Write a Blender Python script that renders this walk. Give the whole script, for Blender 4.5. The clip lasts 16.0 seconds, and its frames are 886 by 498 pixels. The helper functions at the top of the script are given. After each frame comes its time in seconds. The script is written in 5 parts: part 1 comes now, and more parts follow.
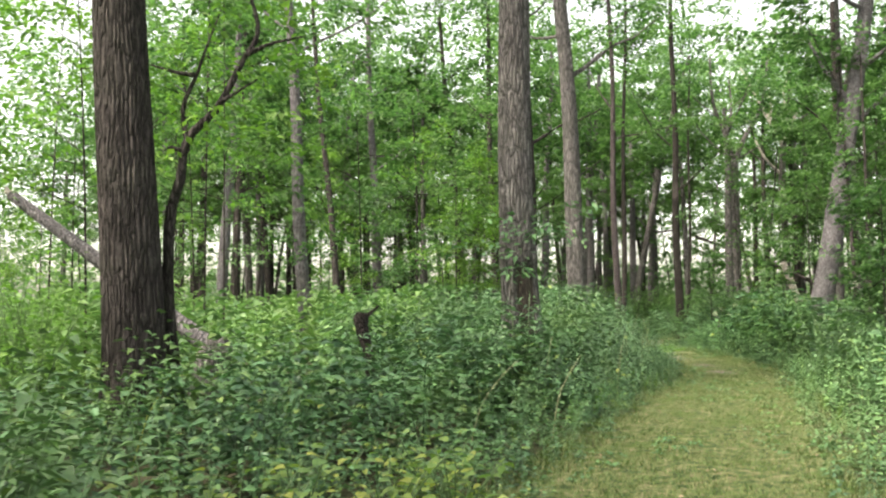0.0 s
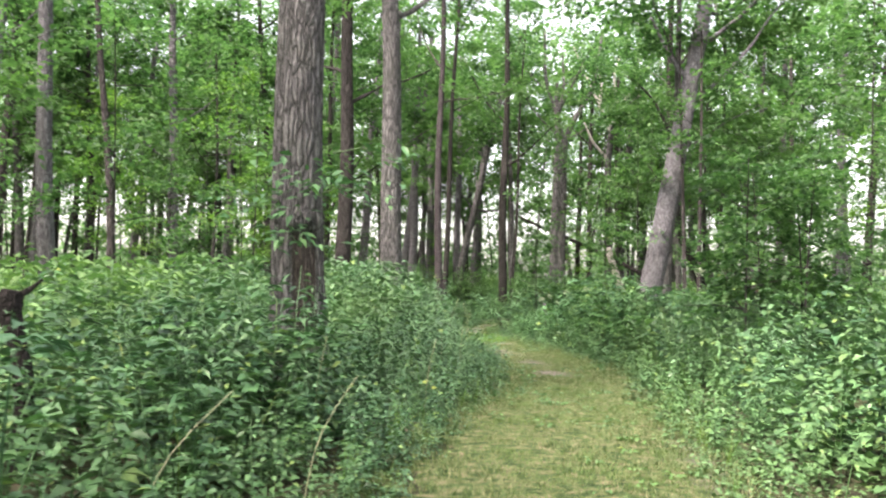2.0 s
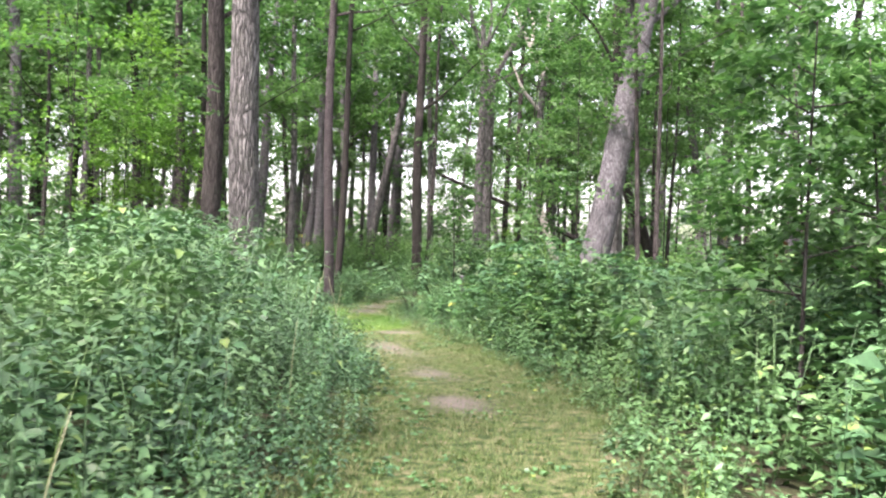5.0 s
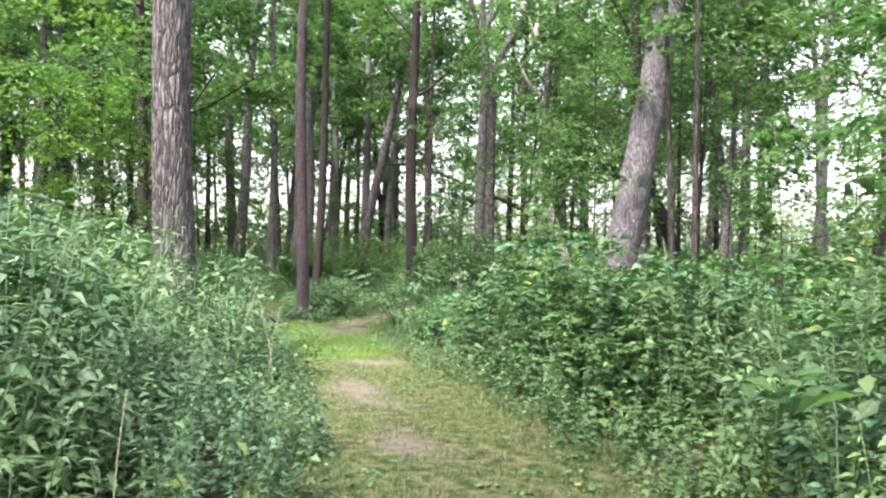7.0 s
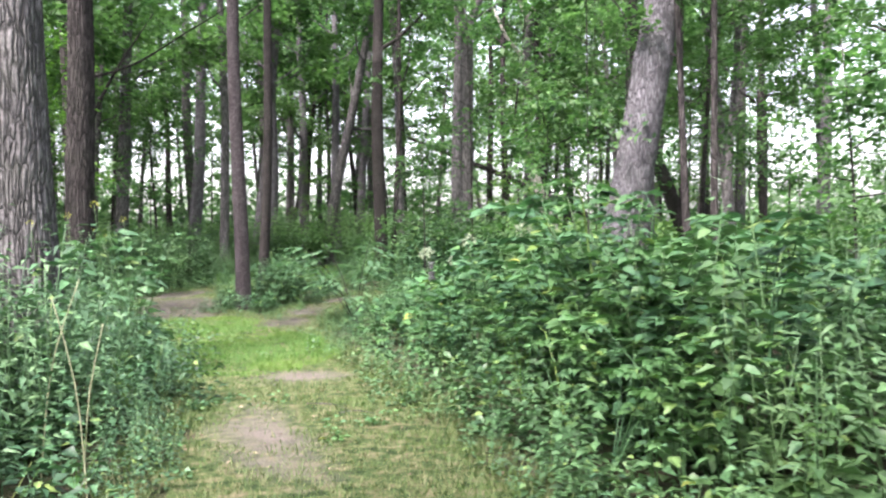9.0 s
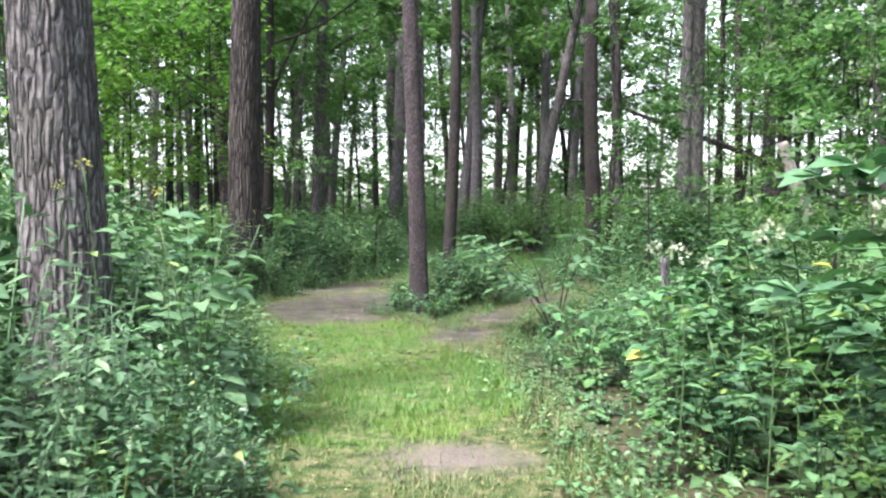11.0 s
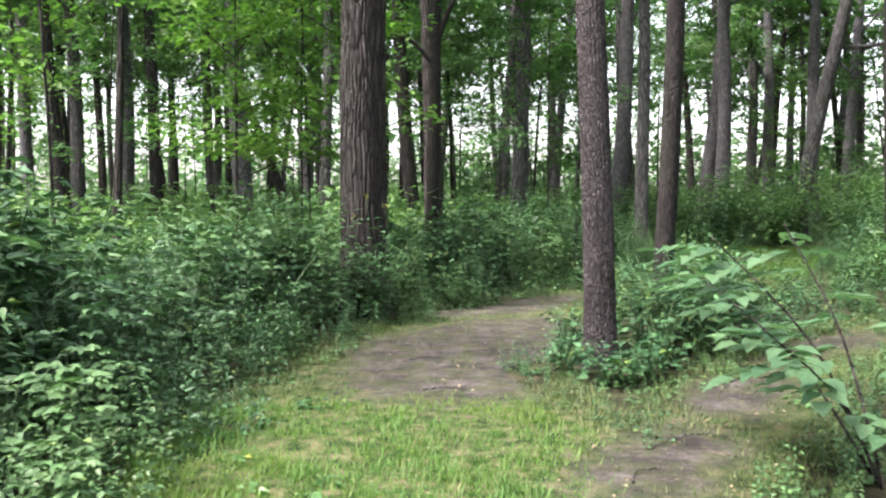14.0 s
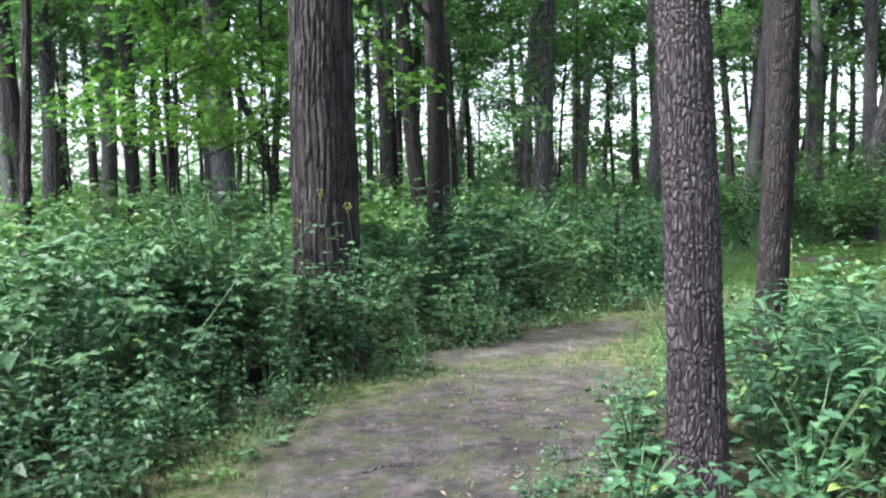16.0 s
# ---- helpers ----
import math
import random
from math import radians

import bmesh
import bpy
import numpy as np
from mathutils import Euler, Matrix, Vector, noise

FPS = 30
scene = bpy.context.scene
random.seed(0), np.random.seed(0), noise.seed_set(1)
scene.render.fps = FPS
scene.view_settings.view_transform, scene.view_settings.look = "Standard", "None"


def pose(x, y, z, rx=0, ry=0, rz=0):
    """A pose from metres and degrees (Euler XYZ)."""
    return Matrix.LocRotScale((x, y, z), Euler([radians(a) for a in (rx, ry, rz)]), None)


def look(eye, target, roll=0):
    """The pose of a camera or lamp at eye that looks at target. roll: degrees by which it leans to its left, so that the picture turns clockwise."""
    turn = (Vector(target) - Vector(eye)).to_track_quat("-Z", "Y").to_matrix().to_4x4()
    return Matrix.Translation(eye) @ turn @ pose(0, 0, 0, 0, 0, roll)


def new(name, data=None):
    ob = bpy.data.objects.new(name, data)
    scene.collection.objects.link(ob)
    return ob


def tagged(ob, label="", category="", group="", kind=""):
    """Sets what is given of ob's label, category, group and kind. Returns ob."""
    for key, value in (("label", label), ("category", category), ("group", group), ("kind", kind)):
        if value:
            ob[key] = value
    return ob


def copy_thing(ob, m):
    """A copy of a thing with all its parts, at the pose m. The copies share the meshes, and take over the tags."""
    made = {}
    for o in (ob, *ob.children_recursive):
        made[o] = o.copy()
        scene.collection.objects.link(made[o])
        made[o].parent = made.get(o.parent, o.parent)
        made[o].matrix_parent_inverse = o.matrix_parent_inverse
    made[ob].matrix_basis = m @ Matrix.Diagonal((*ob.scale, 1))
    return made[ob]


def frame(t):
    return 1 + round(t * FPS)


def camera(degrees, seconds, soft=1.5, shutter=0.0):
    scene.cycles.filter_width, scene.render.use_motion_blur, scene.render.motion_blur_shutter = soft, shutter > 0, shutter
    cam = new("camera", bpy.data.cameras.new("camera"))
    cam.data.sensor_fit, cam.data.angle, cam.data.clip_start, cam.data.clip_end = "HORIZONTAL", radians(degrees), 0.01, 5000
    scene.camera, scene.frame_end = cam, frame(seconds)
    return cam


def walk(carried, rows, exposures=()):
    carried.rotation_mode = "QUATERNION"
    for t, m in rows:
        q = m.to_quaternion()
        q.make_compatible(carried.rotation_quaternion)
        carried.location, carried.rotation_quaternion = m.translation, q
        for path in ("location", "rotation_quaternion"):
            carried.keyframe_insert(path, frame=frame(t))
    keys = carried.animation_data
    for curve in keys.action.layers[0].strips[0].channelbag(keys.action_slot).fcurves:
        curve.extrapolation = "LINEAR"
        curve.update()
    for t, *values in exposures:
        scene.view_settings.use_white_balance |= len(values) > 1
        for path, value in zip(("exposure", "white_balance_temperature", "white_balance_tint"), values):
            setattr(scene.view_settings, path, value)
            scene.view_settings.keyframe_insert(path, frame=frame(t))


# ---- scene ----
cam = camera(54.45, 16.0, soft=2.2, shutter=0.2)
PATH = [
    (0.0, pose(0.000, 0.001, 1.274, 93.79, 0.54, 0.06)),
    (0.5, pose(0.138, 0.854, 1.270, 92.79, 0.11, 0.20)),
    (1.0, pose(0.313, 1.739, 1.301, 93.85, 0.04, -4.72)),
    (1.5, pose(0.560, 2.592, 1.337, 93.09, -0.64, -7.66)),
    (2.0, pose(0.788, 3.413, 1.321, 92.36, -1.43, -11.54)),
    (2.5, pose(1.062, 4.238, 1.303, 90.74, -1.50, -13.61)),
    (3.0, pose(1.355, 5.096, 1.296, 90.47, 0.00, -12.78)),
    (3.5, pose(1.676, 5.992, 1.276, 89.13, -0.36, -15.31)),
    (4.0, pose(1.991, 6.916, 1.279, 87.85, -0.80, -14.04)),
    (4.5, pose(2.365, 7.838, 1.287, 88.24, -1.23, -15.00)),
    (5.0, pose(2.766, 8.715, 1.336, 90.22, -1.75, -16.32)),
    (7.5, pose(4.096, 12.639, 1.319, 90.64, -0.81, -16.26)),
    (8.0, pose(4.381, 13.372, 1.322, 91.06, -2.95, -21.16)),
    (8.5, pose(4.691, 14.044, 1.321, 90.21, -0.89, -22.51)),
    (9.0, pose(4.888, 14.654, 1.297, 88.79, 0.35, -17.36)),
    (9.5, pose(5.119, 15.359, 1.281, 88.22, 0.81, -13.85)),
    (10.0, pose(5.314, 16.155, 1.292, 87.47, 1.38, -7.32)),
    (12.5, pose(6.043, 20.350, 1.292, 89.73, -0.70, 0.07)),
    (13.0, pose(6.143, 21.164, 1.288, 90.85, -0.30, 6.47)),
    (13.5, pose(6.218, 21.922, 1.292, 89.47, -0.94, 11.29)),
    (14.0, pose(6.276, 22.678, 1.294, 86.81, 0.63, 12.75)),
    (14.5, pose(6.266, 23.385, 1.340, 87.69, -0.55, 14.56)),
    (15.0, pose(6.147, 24.122, 1.320, 88.28, 0.71, 16.84)),
    (15.5, pose(5.998, 24.859, 1.294, 87.90, 1.56, 15.34)),
    (16.0, pose(5.850, 25.585, 1.311, 86.40, 1.36, 14.23)),
]
walk(cam, PATH, [(0.0, 2.05, 7900, 10), (2.0, 2.3, 7250, 17), (3.5, 2.6, 6800, 23), (5.0, 2.6, 6950, 23), (8.5, 2.5, 6700, 22), (10.0, 2.45, 6450, 19), (12.5, 2.6, 6600, 20), (14.0, 2.4, 6800, 16), (16.0, 2.45, 6050, 16)])

# ---- light: hazy bright sky, soft high sun ----
world = bpy.data.worlds.new("sky")
scene.world = world
world.use_nodes = True
wn = world.node_tree.nodes
sky = wn.new("ShaderNodeTexSky")
sky.sky_type, sky.sun_disc = "NISHITA", False
sky.sun_elevation, sky.sun_rotation = radians(56), radians(233)
sky.air_density, sky.dust_density, sky.ozone_density = 0.9, 3.0, 1.0
wn["Background"].inputs["Strength"].default_value = 0.15
haze = wn.new("ShaderNodeHueSaturation")      # thin white overcast over the whole sky
haze.inputs["Saturation"].default_value = 0.45
world.node_tree.links.new(sky.outputs["Color"], haze.inputs["Color"])
world.node_tree.links.new(haze.outputs["Color"], wn["Background"].inputs["Color"])
sun = new("sun", bpy.data.lights.new("sun", "SUN"))
sun.data.energy, sun.data.angle, sun.data.color = 2.6, radians(13), (1.0, 0.97, 0.92)
sun.matrix_world = look((-18.8, -14.0, 34.8), (0, 0, 0))

# ---- materials ----


def material(name):
    m = bpy.data.materials.new(name)
    m.use_nodes = True
    return m, m.node_tree.nodes, m.node_tree.links, m.node_tree.nodes["Principled BSDF"]


def ramp(nodes, stops):
    r = nodes.new("ShaderNodeValToRGB")
    e = r.color_ramp.elements
    while len(e) < len(stops):
        e.new(0.5)
    for k, (p, c) in enumerate(stops):
        e[k].position, e[k].color = p, (*c, 1)
    return r


def noise_node(nodes, links, scale, detail=4.0, coords="Object", stretch=(1, 1, 1), rough=0.55):
    tc, mp, n = nodes.new("ShaderNodeTexCoord"), nodes.new("ShaderNodeMapping"), nodes.new("ShaderNodeTexNoise")
    mp.inputs["Scale"].default_value = stretch
    n.inputs["Scale"].default_value, n.inputs["Detail"].default_value, n.inputs["Roughness"].default_value = scale, detail, rough
    links.new(tc.outputs[coords], mp.inputs["Vector"])
    links.new(mp.outputs["Vector"], n.inputs["Vector"])
    return n


def mix_colour(nodes, links, fac, a, b, blend="MIX"):
    m = nodes.new("ShaderNodeMix")
    m.data_type, m.blend_type = "RGBA", blend
    for socket, value in ((m.inputs[0], fac), (m.inputs[6], a), (m.inputs[7], b)):
        if isinstance(value, (int, float)):
            socket.default_value = value
        elif isinstance(value, tuple):
            socket.default_value = (*value, 1)
        else:
            links.new(value, socket)
    return m.outputs[2]


def leaf_material(name, stops, patch, translucent=0.25, rough=0.42, patch_scale=0.35):
    """Leaves: each leaf its own shade from stops; patch is the tint of larger drifts of plants."""
    m, nodes, links, b = material(name)
    geo = nodes.new("ShaderNodeNewGeometry")
    r = ramp(nodes, stops)
    links.new(geo.outputs["Random Per Island"], r.inputs["Fac"])
    drift = noise_node(nodes, links, patch_scale, 2.0)
    dr = ramp(nodes, [(0.45, (0, 0, 0)), (0.62, (1, 1, 1))])
    links.new(drift.outputs["Fac"], dr.inputs["Fac"])
    tint = mix_colour(nodes, links, 0.55, r.outputs["Color"], patch)
    col = mix_colour(nodes, links, dr.outputs["Color"], r.outputs["Color"], tint)
    grain = noise_node(nodes, links, 60.0, 2.0)
    gr = ramp(nodes, [(0.3, (0.8, 0.8, 0.8)), (0.7, (1.15, 1.15, 1.15))])
    links.new(grain.outputs["Fac"], gr.inputs["Fac"])
    col = mix_colour(nodes, links, 1.0, col, gr.outputs["Color"], "MULTIPLY")
    links.new(col, b.inputs["Base Color"])
    b.inputs["Roughness"].default_value = rough + 0.04
    b.inputs["Specular IOR Level"].default_value = 0.42
    tr, ms = nodes.new("ShaderNodeBsdfTranslucent"), nodes.new("ShaderNodeMixShader")
    warm = mix_colour(nodes, links, 1.0, col, (1.1, 1.4, 0.88), "MULTIPLY")
    links.new(warm, tr.inputs["Color"])
    ms.inputs[0].default_value = translucent
    links.new(b.outputs[0], ms.inputs[1])
    links.new(tr.outputs[0], ms.inputs[2])
    links.new(ms.outputs[0], nodes["Material Output"].inputs["Surface"])
    return m


def bark_material(name, dark, light, moss=0.25, scale=9.0, stretch=0.22):
    """Bark of upright plates parted by cracks."""
    m, nodes, links, b = material(name)
    tc, mp, warp, add3, cells = (nodes.new("ShaderNodeTexCoord"), nodes.new("ShaderNodeMapping"), noise_node(nodes, links, 4.0, 3.0),
                                 nodes.new("ShaderNodeVectorMath"), nodes.new("ShaderNodeTexVoronoi"))
    add3.operation = "MULTIPLY_ADD"
    links.new(warp.outputs["Color"], add3.inputs[0])
    add3.inputs[1].default_value = (0.07, 0.07, 0.3)
    links.new(tc.outputs["Object"], add3.inputs[2])
    links.new(add3.outputs[0], mp.inputs["Vector"])
    mp.inputs["Scale"].default_value = (1, 1, stretch)
    cells.feature = "DISTANCE_TO_EDGE"
    cells.inputs["Scale"].default_value = scale * 2.2
    links.new(mp.outputs[0], cells.inputs["Vector"])
    plates = ramp(nodes, [(0.0, (0.1, 0.1, 0.1)), (0.12, (0.55, 0.55, 0.55)), (0.36, (1, 1, 1))])
    links.new(cells.outputs["Distance"], plates.inputs["Fac"])
    fine = noise_node(nodes, links, 60.0, 5.0, stretch=(1, 1, 0.4), rough=0.7)
    tone = noise_node(nodes, links, 7.0, 4.0, stretch=(1, 1, 0.35))
    r = ramp(nodes, [(0.3, tuple(0.6 * d + 0.4 * l for d, l in zip(dark, light))), (0.5, tuple(0.25 * d + 0.75 * l for d, l in zip(dark, light))), (0.72, light)])
    links.new(tone.outputs["Fac"], r.inputs["Fac"])
    crack = mix_colour(nodes, links, plates.outputs["Color"], dark, r.outputs["Color"])
    fr = ramp(nodes, [(0.3, (0.5, 0.5, 0.5)), (0.7, (1.4, 1.4, 1.4))])
    links.new(fine.outputs["Fac"], fr.inputs["Fac"])
    col = mix_colour(nodes, links, 1.0, crack, fr.outputs["Color"], "MULTIPLY")
    stain = noise_node(nodes, links, 1.3, 4.0)
    sr = ramp(nodes, [(0.5, (0, 0, 0)), (0.75, (moss, moss, moss))])
    links.new(stain.outputs["Fac"], sr.inputs["Fac"])
    col = mix_colour(nodes, links, sr.outputs["Color"], col, (0.13, 0.15, 0.11))
    links.new(col, b.inputs["Base Color"])
    b.inputs["Roughness"].default_value = 0.92
    b.inputs["Specular IOR Level"].default_value = 0.2
    bump, add = nodes.new("ShaderNodeBump"), nodes.new("ShaderNodeMath")
    add.operation = "MULTIPLY_ADD"
    links.new(fine.outputs["Fac"], add.inputs[0])
    add.inputs[1].default_value = 0.35
    links.new(plates.outputs["Color"], add.inputs[2])
    links.new(add.outputs[0], bump.inputs["Height"])
    bump.inputs["Strength"].default_value, bump.inputs["Distance"].default_value = 1.0, min(0.04, 0.4 / scale)
    links.new(bump.outputs[0], b.inputs["Normal"])
    return m


def earth_material(name, stops, scale=3.0, fine_scale=45.0, bump_distance=0.02):
    m, nodes, links, b = material(name)
    big, fine = noise_node(nodes, links, scale, 5.0), noise_node(nodes, links, fine_scale, 5.0, rough=0.7)
    r = ramp(nodes, stops)
    links.new(big.outputs["Fac"], r.inputs["Fac"])
    fr = ramp(nodes, [(0.3, (0.55, 0.55, 0.55)), (0.72, (1.35, 1.3, 1.25))])
    links.new(fine.outputs["Fac"], fr.inputs["Fac"])
    col = mix_colour(nodes, links, 1.0, r.outputs["Color"], fr.outputs["Color"], "MULTIPLY")
    links.new(col, b.inputs["Base Color"])
    b.inputs["Roughness"].default_value = 0.95
    b.inputs["Specular IOR Level"].default_value = 0.15
    bump = nodes.new("ShaderNodeBump")
    links.new(fine.outputs["Fac"], bump.inputs["Height"])
    bump.inputs["Strength"].default_value, bump.inputs["Distance"].default_value = 0.8, bump_distance
    links.new(bump.outputs[0], b.inputs["Normal"])
    return m


def plain_material(name, colour, rough=0.7, vary=0.25):
    m, nodes, links, b = material(name)
    n = noise_node(nodes, links, 25.0, 4.0)
    r = ramp(nodes, [(0.3, tuple(c * (1 - vary) for c in colour)), (0.7, tuple(c * (1 + vary) for c in colour))])
    links.new(n.outputs["Fac"], r.inputs["Fac"])
    links.new(r.outputs["Color"], b.inputs["Base Color"])
    b.inputs["Roughness"].default_value = rough
    return m


M_HERB = leaf_material("herb_leaves", [(0.0, (0.018, 0.052, 0.024)), (0.5, (0.046, 0.12, 0.055)), (0.93, (0.088, 0.20, 0.088)), (0.98, (0.17, 0.25, 0.07))], (0.115, 0.215, 0.07), 0.10, 0.4)
M_TALL = leaf_material("goldenrod_leaves", [(0.0, (0.034, 0.08, 0.042)), (0.6, (0.08, 0.17, 0.083)), (1.0, (0.145, 0.255, 0.125))], (0.15, 0.26, 0.10), 0.18, 0.4)
M_BRAMBLE = leaf_material("bramble_leaves", [(0.0, (0.034, 0.10, 0.042)), (0.6, (0.062, 0.165, 0.062)), (0.97, (0.095, 0.215, 0.075)), (0.99, (0.28, 0.30, 0.06))], (0.13, 0.24, 0.055), 0.18, 0.38)
M_CANOPY = leaf_material("canopy_leaves", [(0.0, (0.028, 0.07, 0.029)), (0.6, (0.066, 0.145, 0.055)), (1.0, (0.12, 0.215, 0.082))], (0.125, 0.215, 0.072), 0.46, 0.5, 0.12)
# distance haze and sunlight are painted in: paler, greyer leaves than the canopy's
M_FARWOOD_HAZED = leaf_material("hazed_far_leaves", [(0.0, (0.07, 0.14, 0.075)), (0.6, (0.115, 0.20, 0.105)), (1.0, (0.17, 0.26, 0.14))], (0.15, 0.24, 0.11), 0.5, 0.55, 0.06)
M_BRIGHT = leaf_material("sapling_leaves", [(0.0, (0.05, 0.12, 0.025)), (0.6, (0.09, 0.20, 0.04)), (1.0, (0.14, 0.27, 0.055))], (0.17, 0.27, 0.055), 0.4, 0.45, 0.3)
M_RASP = leaf_material("raspberry_leaves", [(0.0, (0.02, 0.06, 0.03)), (0.6, (0.05, 0.128, 0.063)), (0.95, (0.095, 0.21, 0.1)), (0.98, (0.19, 0.27, 0.07))], (0.12, 0.25, 0.075), 0.2, 0.36, 0.8)
# paler than the near herbs: the middle distance's sunlight is painted into this leaf colour
M_SUN_TONE = leaf_material("sun_toned_leaves", [(0.0, (0.05, 0.12, 0.045)), (0.6, (0.105, 0.21, 0.085)), (1.0, (0.18, 0.30, 0.125))], (0.18, 0.30, 0.085), 0.28, 0.5)
M_PALE = leaf_material("big_pale_leaves", [(0.0, (0.06, 0.14, 0.075)), (1.0, (0.12, 0.215, 0.11))], (0.1, 0.2, 0.09), 0.3, 0.35)
M_GRASS = leaf_material("grass_blades", [(0.0, (0.03, 0.065, 0.02)), (0.35, (0.075, 0.13, 0.036)), (0.62, (0.11, 0.152, 0.055)), (1.0, (0.25, 0.225, 0.125))], (0.085, 0.15, 0.034), 0.25, 0.6, 1.6)
M_LUSH = leaf_material("lush_grass_blades", [(0.0, (0.055, 0.15, 0.03)), (0.7, (0.10, 0.22, 0.045)), (1.0, (0.20, 0.24, 0.08))], (0.15, 0.23, 0.045), 0.35, 0.55, 0.8)
M_LITTER = leaf_material("leaf_litter", [(0.0, (0.10, 0.07, 0.045)), (0.6, (0.20, 0.15, 0.10)), (0.9, (0.32, 0.26, 0.18)), (1.0, (0.40, 0.36, 0.22))], (0.12, 0.09, 0.06), 0.1, 0.8)
M_YELLOW = leaf_material("yellow_leaves", [(0.0, (0.26, 0.29, 0.05)), (1.0, (0.45, 0.40, 0.07))], (0.35, 0.34, 0.06), 0.35)
M_LIME = leaf_material("yellowing_leaves", [(0.0, (0.07, 0.15, 0.045)), (0.7, (0.14, 0.22, 0.055)), (1.0, (0.27, 0.29, 0.07))], (0.2, 0.25, 0.05), 0.35)
M_FLOWER = leaf_material("white_florets", [(0.0, (0.27, 0.31, 0.22)), (1.0, (0.42, 0.47, 0.37))], (0.34, 0.38, 0.29), 0.2, 0.8)
M_STEM = plain_material("green_stem", (0.06, 0.115, 0.042), 0.6)
M_DRYSTEM = plain_material("dry_stem", (0.27, 0.28, 0.17), 0.7)
M_RUST = leaf_material("withered_leaves", [(0.0, (0.07, 0.03, 0.018)), (1.0, (0.17, 0.07, 0.035))], (0.12, 0.05, 0.03), 0.1, 0.9)
M_BARK_DARK = bark_material("dark_furrowed_bark", (0.017, 0.015, 0.015), (0.092, 0.081, 0.08), 0.1, 8.5, 0.12)
M_BARK = bark_material("grey_brown_bark", (0.032, 0.031, 0.032), (0.22, 0.21, 0.214), 0.22, 10.0, 0.14)
M_BARK_LIGHT = bark_material("pale_bark", (0.06, 0.057, 0.063), (0.25, 0.24, 0.262), 0.15, 12.0, 0.15)
M_BARK_RED = bark_material("reddish_scaly_bark", (0.024, 0.02, 0.0215), (0.14, 0.12, 0.127), 0.06, 25.0, 0.34)
M_BARK_BLACK = bark_material("blackish_bark", (0.016, 0.014, 0.014), (0.055, 0.048, 0.046), 0.12, 24.0, 0.16)
M_SCAR = bark_material("barkless_rotten_wood", (0.035, 0.029, 0.026), (0.13, 0.108, 0.098), 0.05, 16.0, 0.06)
M_DEAD = bark_material("bleached_dead_wood", (0.36, 0.33, 0.31), (0.46, 0.43, 0.41), 0.1, 12.0, 0.1)
M_CHAR = bark_material("blackened_wood", (0.012, 0.010, 0.010), (0.05, 0.042, 0.04), 0.05, 14.0)
M_GROUND = earth_material("woodland_floor", [(0.36, (0.03, 0.028, 0.02)), (0.5, (0.045, 0.055, 0.026)), (0.64, (0.085, 0.075, 0.052))], 4.0, 30.0, 0.04)


